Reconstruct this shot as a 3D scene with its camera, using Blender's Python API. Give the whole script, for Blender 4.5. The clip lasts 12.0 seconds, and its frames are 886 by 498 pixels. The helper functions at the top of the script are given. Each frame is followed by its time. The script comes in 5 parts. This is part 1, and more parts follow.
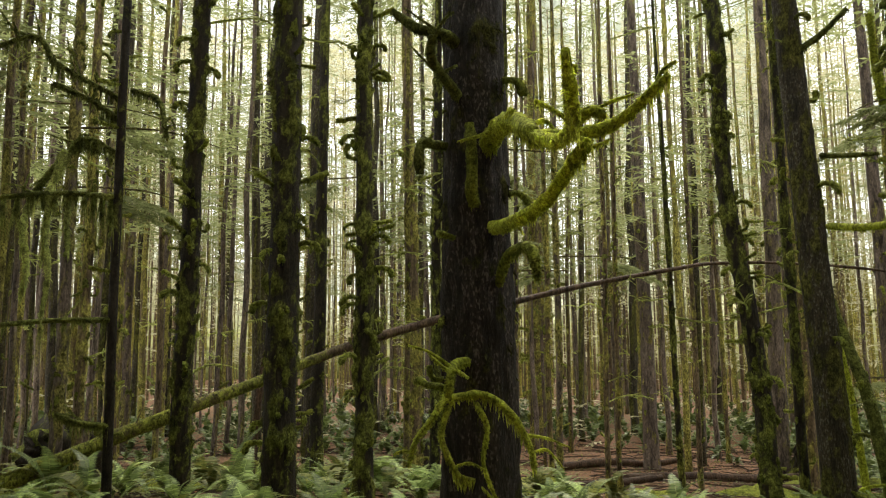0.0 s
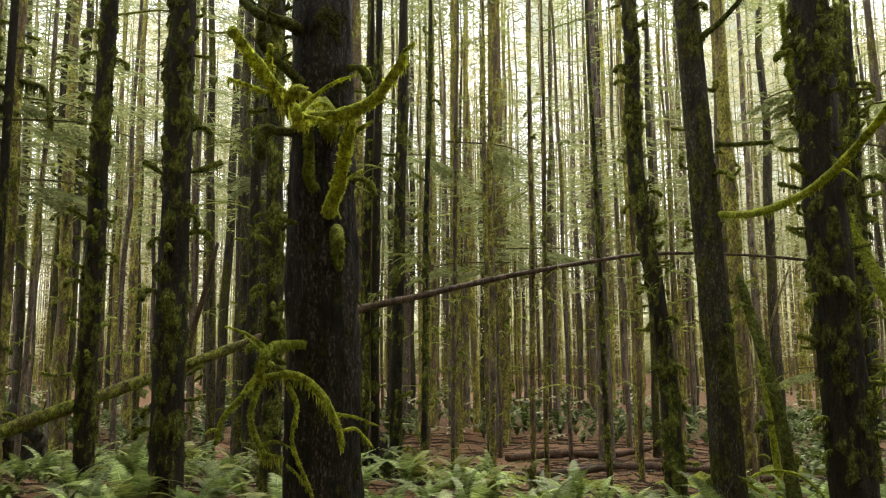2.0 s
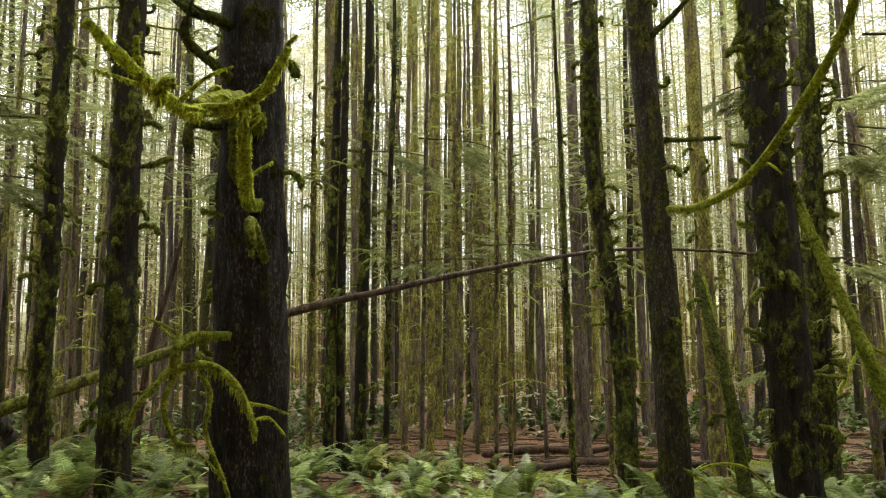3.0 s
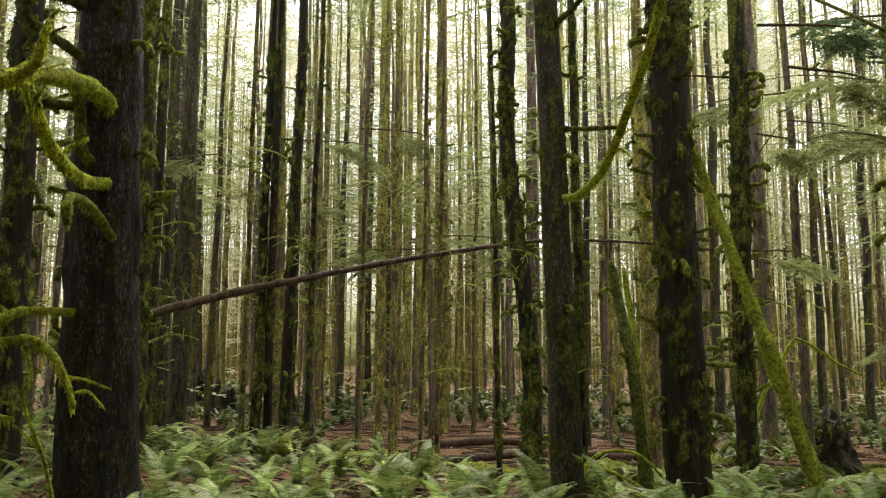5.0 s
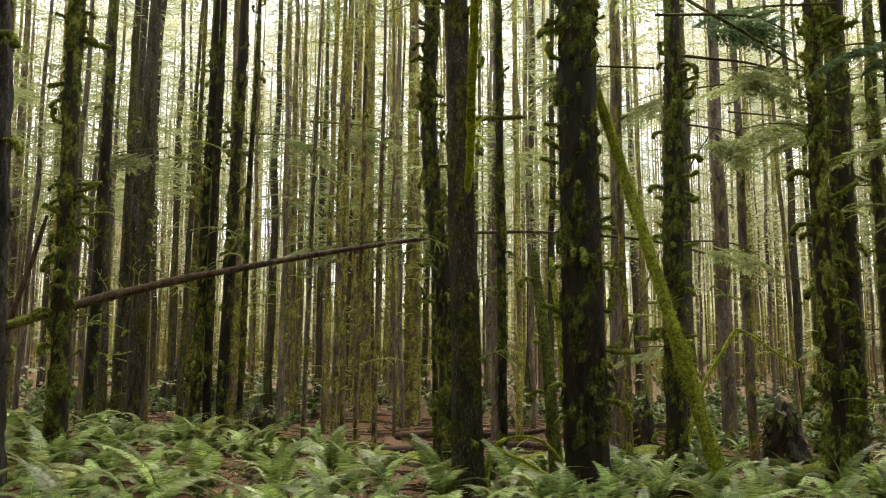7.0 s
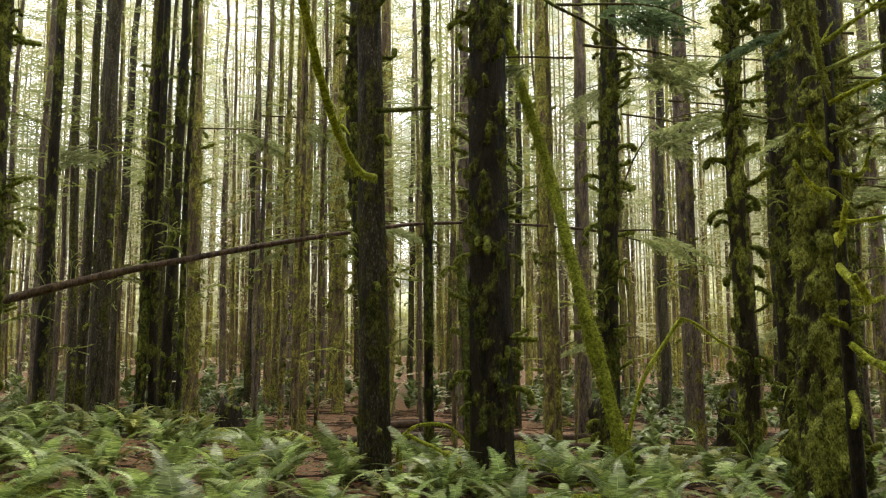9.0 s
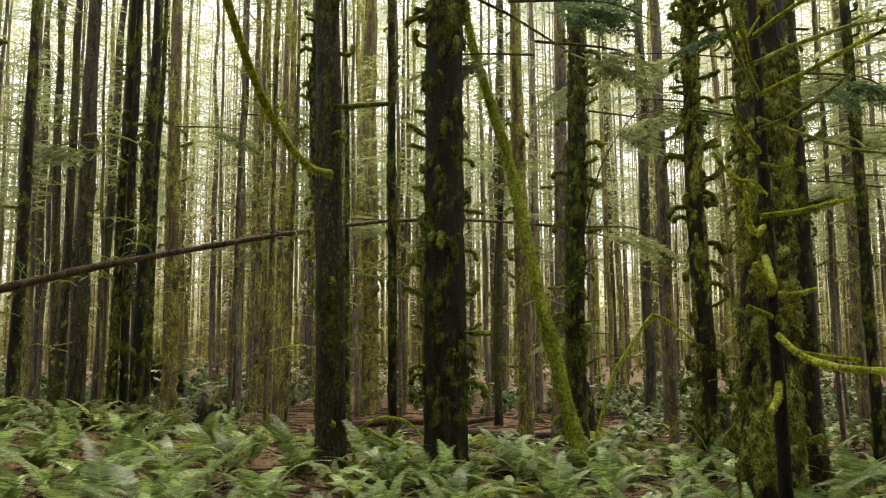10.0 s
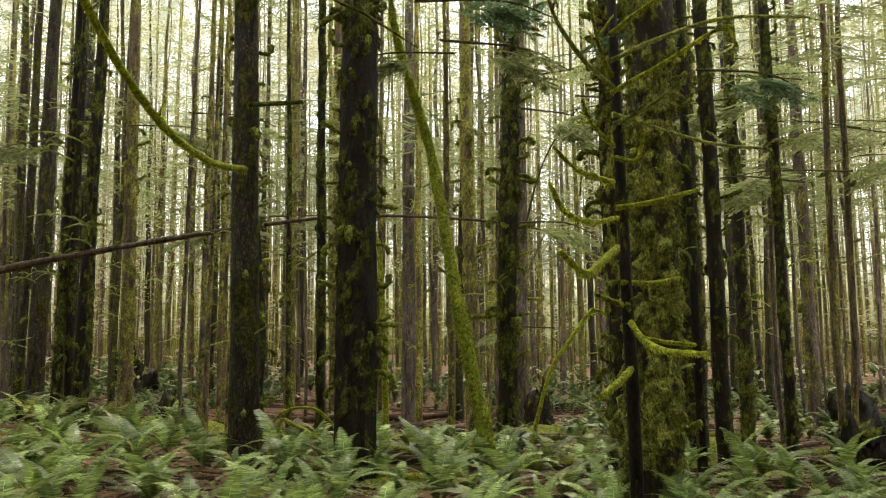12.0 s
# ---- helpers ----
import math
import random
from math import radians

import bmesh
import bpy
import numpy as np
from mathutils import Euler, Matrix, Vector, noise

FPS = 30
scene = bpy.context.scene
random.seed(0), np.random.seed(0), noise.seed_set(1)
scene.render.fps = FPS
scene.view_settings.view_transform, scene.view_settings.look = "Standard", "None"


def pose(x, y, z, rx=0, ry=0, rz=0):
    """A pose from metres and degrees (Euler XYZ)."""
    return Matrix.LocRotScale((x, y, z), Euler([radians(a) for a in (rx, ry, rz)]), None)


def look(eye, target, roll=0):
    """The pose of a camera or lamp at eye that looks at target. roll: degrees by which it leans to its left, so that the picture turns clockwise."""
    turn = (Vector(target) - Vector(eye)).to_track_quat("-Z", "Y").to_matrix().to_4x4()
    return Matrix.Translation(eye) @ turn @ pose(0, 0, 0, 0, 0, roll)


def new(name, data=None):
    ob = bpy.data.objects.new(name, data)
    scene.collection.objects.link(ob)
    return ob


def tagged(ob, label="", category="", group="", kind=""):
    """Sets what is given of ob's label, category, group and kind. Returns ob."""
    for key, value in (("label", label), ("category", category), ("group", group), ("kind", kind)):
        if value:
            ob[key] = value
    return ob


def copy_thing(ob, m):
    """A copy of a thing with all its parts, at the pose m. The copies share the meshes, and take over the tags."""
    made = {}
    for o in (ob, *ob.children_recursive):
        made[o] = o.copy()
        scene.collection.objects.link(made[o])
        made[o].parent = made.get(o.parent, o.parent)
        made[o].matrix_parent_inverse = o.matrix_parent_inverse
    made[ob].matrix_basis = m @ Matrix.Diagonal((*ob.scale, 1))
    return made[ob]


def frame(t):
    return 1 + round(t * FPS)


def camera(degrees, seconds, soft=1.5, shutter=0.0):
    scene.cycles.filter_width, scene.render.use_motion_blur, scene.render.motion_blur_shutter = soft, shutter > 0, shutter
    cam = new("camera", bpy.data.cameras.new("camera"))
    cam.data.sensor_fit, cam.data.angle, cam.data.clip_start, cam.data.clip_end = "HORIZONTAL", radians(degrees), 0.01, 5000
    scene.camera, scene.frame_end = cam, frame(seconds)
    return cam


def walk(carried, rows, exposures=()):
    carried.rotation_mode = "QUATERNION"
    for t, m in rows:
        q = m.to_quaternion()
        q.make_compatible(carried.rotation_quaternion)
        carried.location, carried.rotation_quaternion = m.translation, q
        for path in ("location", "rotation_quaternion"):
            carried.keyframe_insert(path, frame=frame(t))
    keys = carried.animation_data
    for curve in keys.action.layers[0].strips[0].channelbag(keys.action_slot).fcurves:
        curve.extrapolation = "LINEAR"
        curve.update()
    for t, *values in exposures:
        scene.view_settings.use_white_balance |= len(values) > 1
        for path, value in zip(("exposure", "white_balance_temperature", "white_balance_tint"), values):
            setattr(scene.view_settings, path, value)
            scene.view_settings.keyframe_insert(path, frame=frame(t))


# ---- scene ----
cam = camera(58.5, 12.0, soft=1.1)
METRES, EYE, TILT, LEAN, TURN = 8.0, 1.5, 0.0, 0.0, 0.0
ROWS = [
    (0.0, 0.0, 0.0, 0.0, 0.05, 8.14, 0.37),
    (0.5, 0.0433, -0.0015, -0.0026, 0.16, 8.07, 0.38),
    (1.0, 0.0858, -0.0041, -0.0071, 0.2, 8.05, 0.42),
    (1.5, 0.1284, -0.0066, -0.0104, 0.28, 7.96, 0.41),
    (2.0, 0.1698, -0.0101, -0.0151, 0.26, 7.87, 0.45),
    (2.5, 0.2083, -0.0147, -0.0191, 0.22, 7.81, 0.47),
    (3.0, 0.2478, -0.0183, -0.0231, 0.18, 7.76, 0.46),
    (5.0, 0.4121, -0.0243, -0.0401, 0.08, 7.45, -0.15),
    (5.5, 0.4545, -0.0283, -0.0453, 0.26, 7.38, -0.26),
    (6.0, 0.4972, -0.0308, -0.0505, 0.42, 7.35, -0.3),
    (6.5, 0.541, -0.0341, -0.0546, 0.62, 7.34, -0.3),
    (8.5, 0.7184, -0.05, -0.06, 1.72, 6.84, 0.21),
    (9.0, 0.7577, -0.0506, -0.0653, 1.83, 6.82, 0.21),
    (9.5, 0.7966, -0.0536, -0.0708, 1.92, 6.85, 0.24),
    (10.0, 0.8354, -0.0561, -0.0758, 1.99, 6.86, 0.25),
    (10.5, 0.8734, -0.0601, -0.0799, 2.02, 6.85, 0.28),
    (11.0, 0.9132, -0.0655, -0.0838, 2.08, 6.84, 0.3),
    (11.5, 0.9518, -0.0742, -0.0857, 2.13, 6.81, 0.32),
    (12.0, 0.9905, -0.0826, -0.0897, 2.16, 6.8, 0.38),
]
walk(cam, [(t, pose(0, 0, EYE, TILT, LEAN, TURN) @ pose(METRES * x, METRES * y, METRES * z, 90 + pitch, roll, yaw)) for t, x, y, z, yaw, pitch, roll in ROWS])

# ---- world and light ----
SUN_AZIMUTH, SUN_ELEVATION = 8.0, 50.0   # degrees from +y towards +x, and above the horizon
world = bpy.data.worlds.new("overcast_sky")
scene.world = world
world.use_nodes = True
wn, wl = world.node_tree.nodes, world.node_tree.links
sky = wn.new("ShaderNodeTexSky")
sky.sky_type, sky.sun_disc = "NISHITA", False
sky.sun_elevation, sky.sun_rotation = radians(SUN_ELEVATION), radians(SUN_AZIMUTH)
sky.dust_density, sky.ozone_density = 4.0, 0.6
clear = wn.new("ShaderNodeVectorMath")
clear.operation = "SCALE"
clear.inputs["Scale"].default_value = 0.1
wl.new(sky.outputs[0], clear.inputs[0])
cloud = wn.new("ShaderNodeMixRGB")
cloud.inputs[0].default_value = 0.75
cloud.inputs[2].default_value = (1.0, 0.985, 0.955, 1)
wl.new(clear.outputs[0], cloud.inputs[1])
wl.new(cloud.outputs[0], wn["Background"].inputs[0])
wn["Background"].inputs[1].default_value = 3.9
sun = new("sun", bpy.data.lights.new("sun", "SUN"))
sun.data.energy, sun.data.angle, sun.data.color = 5.0, radians(10), (1.0, 0.93, 0.78)
sa, se = radians(SUN_AZIMUTH), radians(SUN_ELEVATION)
sun.matrix_world = look((40 * math.sin(sa), 40 * math.cos(sa), 60), (40 * math.sin(sa) - math.sin(sa) * math.cos(se), 40 * math.cos(sa) - math.cos(sa) * math.cos(se), 60 - math.sin(se)))
scene.view_settings.exposure = 0.15


# ---- materials ----
def material(name):
    m = bpy.data.materials.new(name)
    m.use_nodes = True
    return m, m.node_tree.nodes, m.node_tree.links, m.node_tree.nodes["Principled BSDF"]


def noise_node(n, l, scale, detail=4.0, rough=0.6, stretch=(1, 1, 1), seed=0.0):
    co = n.new("ShaderNodeTexCoord")
    mp = n.new("ShaderNodeMapping")
    mp.inputs["Scale"].default_value = stretch
    mp.inputs["Location"].default_value = (seed, seed * 1.7, seed * 0.6)
    t = n.new("ShaderNodeTexNoise")
    t.inputs["Scale"].default_value, t.inputs["Detail"].default_value, t.inputs["Roughness"].default_value = scale, detail, rough
    l.new(co.outputs["Object"], mp.inputs[0])
    l.new(mp.outputs[0], t.inputs["Vector"])
    return t.outputs[0]


def ramp(n, l, value, stops):
    r = n.new("ShaderNodeValToRGB")
    e = r.color_ramp.elements
    while len(e) < len(stops):
        e.new(0.5)
    for item, (at, c) in zip(e, stops):
        item.position, item.color = at, (*c, 1) if len(c) == 3 else c
    l.new(value, r.inputs[0])
    return r.outputs[0]


def mix(n, l, fac, a, b, mode="MIX"):
    x = n.new("ShaderNodeMixRGB")
    x.blend_type = mode
    for socket, v in zip(x.inputs, (fac, a, b)):
        if isinstance(v, (int, float)):
            socket.default_value = v
        elif isinstance(v, tuple):
            socket.default_value = (*v, 1)
        else:
            l.new(v, socket)
    return x.outputs[0]


def bump(n, l, bsdf, height, strength, distance):
    b = n.new("ShaderNodeBump")
    b.inputs["Strength"].default_value, b.inputs["Distance"].default_value = strength, distance
    l.new(height, b.inputs["Height"])
    l.new(b.outputs[0], bsdf.inputs["Normal"])


def vary(n, l, colour, low, high):
    """Object-to-object variation of value."""
    oi = n.new("ShaderNodeObjectInfo")
    g = ramp(n, l, oi.outputs["Random"], [(0, (low,) * 3), (1, (high,) * 3)])
    return mix(n, l, 1.0, colour, g, "MULTIPLY")


def bark_material(name, dark, light, moss_a, moss_b, fleck=None):
    m, n, l, b = material(name)
    streak = noise_node(n, l, 9, 6, 0.65, (1, 1, 0.22))
    plates = noise_node(n, l, 38, 5, 0.7, (1, 1, 0.4), 3.0)
    broad = noise_node(n, l, 1.3, 3, 0.5, (1, 1, 0.5), 9.0)
    wood = ramp(n, l, streak, [(0.32, dark), (0.5, tuple(0.5 * (p + q) for p, q in zip(dark, light))), (0.72, light)])
    wood = mix(n, l, 0.75, wood, ramp(n, l, plates, [(0.36, (0.12, 0.12, 0.12)), (0.6, (1.25, 1.25, 1.25))]), "MULTIPLY")
    wood = mix(n, l, ramp(n, l, noise_node(n, l, 26, 3, 0.6, (1, 1, 0.8), 5.0), [(0.64, (0, 0, 0)), (0.76, (0.3, 0.3, 0.3))]), wood, tuple(1.6 * q for q in light))
    wood = mix(n, l, ramp(n, l, broad, [(0.4, (0, 0, 0)), (0.7, (0.35, 0.35, 0.35))]), wood, (0.026, 0.018, 0.008))
    if fleck:
        chips = mix(n, l, ramp(n, l, streak, [(0.42, (0, 0, 0)), (0.55, (1, 1, 1))]), (0, 0, 0), ramp(n, l, noise_node(n, l, 48, 3, 0.55, (1, 1, 0.45), 8.0), [(0.54, (0, 0, 0)), (0.62, (0.8, 0.8, 0.8))]))
        wood = mix(n, l, chips, wood, fleck)
    tuft = noise_node(n, l, 60, 4, 0.75, (1, 1, 0.55), 1.0)
    green = ramp(n, l, noise_node(n, l, 4.5, 5, 0.7, (1, 1, 0.7), 2.0), [(0.3, moss_a), (0.7, moss_b)])
    clump = noise_node(n, l, 21, 4, 0.7, (1, 1, 0.7), 6.0)
    green = mix(n, l, 0.8, green, ramp(n, l, tuft, [(0.34, (0.1, 0.1, 0.08)), (0.62, (1.5, 1.5, 1.3))]), "MULTIPLY")
    green = mix(n, l, 0.75, green, ramp(n, l, clump, [(0.38, (0.15, 0.15, 0.12)), (0.6, (1.5, 1.5, 1.35))]), "MULTIPLY")
    at = n.new("ShaderNodeAttribute")
    at.attribute_name = "moss"
    edge = n.new("ShaderNodeMath")
    edge.operation = "ADD"
    l.new(at.outputs["Fac"], edge.inputs[0])
    spread = n.new("ShaderNodeMath")
    spread.operation = "MULTIPLY_ADD"
    l.new(noise_node(n, l, 17, 6, 0.75, (1, 1, 0.6), 4.0), spread.inputs[0])
    spread.inputs[1].default_value, spread.inputs[2].default_value = 1.2, -0.6
    l.new(spread.outputs[0], edge.inputs[1])
    cover = ramp(n, l, edge.outputs[0], [(0.36, (0, 0, 0)), (0.7, (1, 1, 1))])
    l.new(vary(n, l, mix(n, l, cover, wood, green), 0.75, 1.15), b.inputs["Base Color"])
    l.new(ramp(n, l, cover, [(0, (0.62,) * 3), (1, (0.95,) * 3)]), b.inputs["Roughness"])
    b.inputs["Specular IOR Level"].default_value = 0.12
    bump(n, l, b, mix(n, l, cover, mix(n, l, 0.5, streak, plates), mix(n, l, 0.5, tuft, clump)), 1.0, 0.05)
    return m


def moss_material(name, a, c, seed=0.0, glow=0.35):
    """Cushion moss with light passing through its fringe."""
    m, n, l, b = material(name)
    tuft = noise_node(n, l, 75, 4, 0.75, (1, 1, 1), seed)
    col = ramp(n, l, noise_node(n, l, 7, 5, 0.7, (1, 1, 1), seed + 2), [(0.3, a), (0.68, c)])
    clump = noise_node(n, l, 24, 4, 0.7, (1, 1, 1), seed + 5)
    col = mix(n, l, 0.75, col, ramp(n, l, tuft, [(0.34, (0.1, 0.1, 0.08)), (0.62, (1.5, 1.5, 1.3))]), "MULTIPLY")
    col = mix(n, l, 0.7, col, ramp(n, l, clump, [(0.38, (0.2, 0.2, 0.18)), (0.6, (1.4, 1.4, 1.3))]), "MULTIPLY")
    col = vary(n, l, col, 0.75, 1.15)
    l.new(col, b.inputs["Base Color"])
    b.inputs["Roughness"].default_value = 0.95
    b.inputs["Specular IOR Level"].default_value = 0.15
    bump(n, l, b, mix(n, l, 0.5, tuft, clump), 1.0, 0.05)
    return see_through(m, n, l, b, col, glow)


def see_through(m, n, l, b, col, share):
    t = n.new("ShaderNodeBsdfTranslucent")
    l.new(col, t.inputs[0])
    s = n.new("ShaderNodeMixShader")
    s.inputs[0].default_value = share
    l.new(b.outputs[0], s.inputs[1])
    l.new(t.outputs[0], s.inputs[2])
    l.new(s.outputs[0], n["Material Output"].inputs[0])
    return m


def leaf_material(name, a, c, share, rough=0.5, grain=0.8, deep=(0.6, 1.2), each=(0.7, 1.2), gloss=0.15):
    m, n, l, b = material(name)
    geo = n.new("ShaderNodeNewGeometry")
    col = ramp(n, l, geo.outputs["Random Per Island"], [(0.0, a), (1.0, c)])
    col = mix(n, l, 0.5, col, ramp(n, l, noise_node(n, l, grain, 3, 0.5), [(0.3, (deep[0],) * 3), (0.7, (deep[1],) * 3)]), "MULTIPLY")
    col = vary(n, l, col, *each)
    l.new(col, b.inputs["Base Color"])
    b.inputs["Roughness"].default_value = rough
    b.inputs["Specular IOR Level"].default_value = gloss
    return see_through(m, n, l, b, col, share)


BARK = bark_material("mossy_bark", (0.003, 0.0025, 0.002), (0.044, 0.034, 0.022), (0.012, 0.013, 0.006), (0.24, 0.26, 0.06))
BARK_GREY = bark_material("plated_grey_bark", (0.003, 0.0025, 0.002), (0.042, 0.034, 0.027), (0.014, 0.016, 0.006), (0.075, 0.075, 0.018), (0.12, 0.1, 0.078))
# Lifted well above the near bark: distance haze is put into the colour.
BARK_FAR = bark_material("olive_mossed_bark_hazed", (0.02, 0.014, 0.008), (0.27, 0.195, 0.11), (0.085, 0.077, 0.026), (0.46, 0.42, 0.12))
BARK_SHAG = bark_material("shaggy_moss_bark", (0.006, 0.005, 0.003), (0.06, 0.046, 0.026), (0.08, 0.088, 0.025), (0.45, 0.48, 0.11))
BARK_FILM = bark_material("smooth_dark_bark", (0.007, 0.006, 0.004), (0.078, 0.061, 0.034), (0.03, 0.03, 0.01), (0.15, 0.145, 0.04), (0.16, 0.15, 0.11))
# Haze over the deeper trunks is painted in as a paler brown.
BARK_MAUVE = bark_material("mauve_brown_bark_hazed", (0.018, 0.014, 0.011), (0.28, 0.215, 0.165), (0.095, 0.085, 0.032), (0.4, 0.36, 0.12))
MOSS = moss_material("cushion_moss", (0.055, 0.065, 0.02), (0.29, 0.32, 0.08))
MOSS_MID = moss_material("olive_limb_moss", (0.1, 0.12, 0.025), (0.4, 0.44, 0.075), 6.0, 0.4)
MOSS_LEAN = moss_material("yellow_sleeve_moss", (0.25, 0.29, 0.04), (0.67, 0.73, 0.1), 8.0, 0.42)
MOSS_PALE = moss_material("dull_pale_moss", (0.27, 0.31, 0.09), (0.6, 0.66, 0.22), 7.0, 0.4)
MOSS_DARK = moss_material("dark_cushion_moss", (0.022, 0.026, 0.008), (0.27, 0.3, 0.06), 3.0)
MOSS_BRIGHT = moss_material("yellow_green_moss", (0.3, 0.35, 0.045), (0.76, 0.82, 0.11), 5.0, 0.45)
FERN = leaf_material("fern_frond", (0.095, 0.14, 0.033), (0.36, 0.46, 0.135), 0.36, 0.45, 2.6, (0.1, 1.6), (0.4, 1.5), 0.2)
FERN_OLD = leaf_material("olive_fern_frond", (0.11, 0.135, 0.035), (0.32, 0.33, 0.08), 0.34, 0.5, 2.6, (0.2, 1.5), (0.5, 1.4), 0.18)
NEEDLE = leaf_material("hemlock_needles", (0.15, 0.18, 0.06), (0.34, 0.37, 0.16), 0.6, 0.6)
# Darker copy of the hemlock needles, with shade put into its colour.
NEEDLE_DARK = leaf_material("hemlock_needles_shade_tint", (0.09, 0.14, 0.06), (0.22, 0.3, 0.14), 0.55, 0.6)
# Far needles carry the brightness of haze in their pale base colour.
NEEDLE_FAR = leaf_material("haze_pale_far_needles", (0.345, 0.335, 0.18), (0.6, 0.58, 0.385), 0.6, 0.6)
TWIG = bark_material("dead_twig_wood", (0.03, 0.022, 0.014), (0.16, 0.1, 0.06), (0.08, 0.09, 0.02), (0.16, 0.17, 0.03))
RED_WOOD = bark_material("rust_dead_wood", (0.018, 0.011, 0.007), (0.13, 0.075, 0.042), (0.08, 0.09, 0.02), (0.16, 0.17, 0.03))

POLE_WOOD = bark_material("weathered_pole_wood", (0.02, 0.013, 0.009), (0.19, 0.125, 0.078), (0.07, 0.078, 0.02), (0.36, 0.38, 0.07))


def ground_material():
    m, n, l, b = material("forest_floor")
    fine = noise_node(n, l, 30, 8, 0.8)
    mid = noise_node(n, l, 6, 5, 0.7, seed=2.0)
    broad = noise_node(n, l, 0.55, 4, 0.6, seed=7.0)
    litter = ramp(n, l, fine, [(0.34, (0.014, 0.007, 0.003)), (0.5, (0.12, 0.053, 0.018)), (0.66, (0.35, 0.17, 0.06))])
    green = ramp(n, l, fine, [(0.3, (0.03, 0.04, 0.008)), (0.7, (0.15, 0.18, 0.025))])
    where = n.new("ShaderNodeMath")
    where.operation = "ADD"
    l.new(mid, where.inputs[0])
    l.new(broad, where.inputs[1])
    col = mix(n, l, ramp(n, l, where.outputs[0], [(1.0, (0, 0, 0)), (1.12, (1, 1, 1))]), litter, green)
    l.new(col, b.inputs["Base Color"])
    b.inputs["Roughness"].default_value = 0.9
    bump(n, l, b, mix(n, l, 0.6, fine, mid), 1.0, 0.06)
    return m


FLOOR = ground_material()


# ---- builders ----
def mesh_of(name, verts, faces, mat, moss=None, smooth=True):
    me = bpy.data.meshes.new(name)
    me.from_pydata([tuple(v) for v in verts], [], faces)
    me.materials.append(mat)
    if smooth:
        me.polygons.foreach_set("use_smooth", [True] * len(me.polygons))
    if moss is not None:
        me.attributes.new("moss", "FLOAT", "POINT").data.foreach_set("value", np.asarray(moss, dtype=np.float32))
    me.update()
    return me


def place(name, me, parent=None, m=None, label=""):
    ob = new(name, me)
    ob.parent = parent
    if m is not None:
        ob.matrix_basis = m
    return tagged(ob, label) if label else ob


def empty(name, x, y, z, turn=0.0, scale=1.0):
    ob = new(name)
    ob.empty_display_size = 0.1
    ob.matrix_basis = pose(x, y, z, 0, 0, turn) @ Matrix.Scale(scale, 4)
    return ob


def smooth_path(points, steps):
    """A Catmull-Rom line through the points."""
    p = [np.array(q, float) for q in points]
    p = [2 * p[0] - p[1]] + p + [2 * p[-1] - p[-2]]
    out = []
    for i in range(1, len(p) - 2):
        for k in range(steps):
            u = k / steps
            out.append(0.5 * (2 * p[i] + (p[i + 1] - p[i - 1]) * u + (2 * p[i - 1] - 5 * p[i] + 4 * p[i + 1] - p[i + 2]) * u * u + (3 * p[i] - p[i - 1] - 3 * p[i + 1] + p[i + 2]) * u ** 3))
    out.append(p[-2])
    return np.array(out)


def tube(path, radii, seg, shape=None):
    """Vertices and faces of a closed tube; shape(point, angle, along) gives a factor on the radius."""
    n = len(path)
    verts, faces = [], []
    side = None
    for i in range(n):
        d = Vector(path[min(i + 1, n - 1)] - path[max(i - 1, 0)]).normalized()
        if side is None:
            side = d.orthogonal().normalized() if abs(d.z) < 0.9 else Vector((1, 0, 0))
        side = (side - d * side.dot(d)).normalized()
        other = d.cross(side)
        for k in range(seg):
            a = 2 * math.pi * k / seg
            out = side * math.cos(a) + other * math.sin(a)
            r = radii[i] * (shape(Vector(path[i]) + out * radii[i], a, i / (n - 1)) if shape else 1)
            verts.append(Vector(path[i]) + out * r)
    for i in range(n - 1):
        for k in range(seg):
            a, b = i * seg + k, i * seg + (k + 1) % seg
            faces.append((a, b, b + seg, a + seg))
    faces.append(tuple(reversed(range(seg))))
    faces.append(tuple(range((n - 1) * seg, n * seg)))
    return verts, faces


def blades(spots, rng, length, width, droop):
    """Small moss blades, one triangle each; spots are (place, outward) pairs."""
    verts, faces = [], []
    for p, out in spots:
        d = (out * (1 - droop) + Vector((0, 0, -droop)) + Vector((rng.uniform(-0.5, 0.5), rng.uniform(-0.5, 0.5), rng.uniform(-0.4, 0.4)))).normalized()
        across = d.cross(Vector((rng.uniform(-1, 1), rng.uniform(-1, 1), rng.uniform(-1, 1)))).normalized() * width * rng.uniform(0.6, 1.3)
        k = len(verts)
        root = p - out * 0.008
        verts += [root - across, root + across, root + d * length * rng.uniform(0.5, 1.4)]
        faces.append((k, k + 1, k + 2))
    return verts, faces


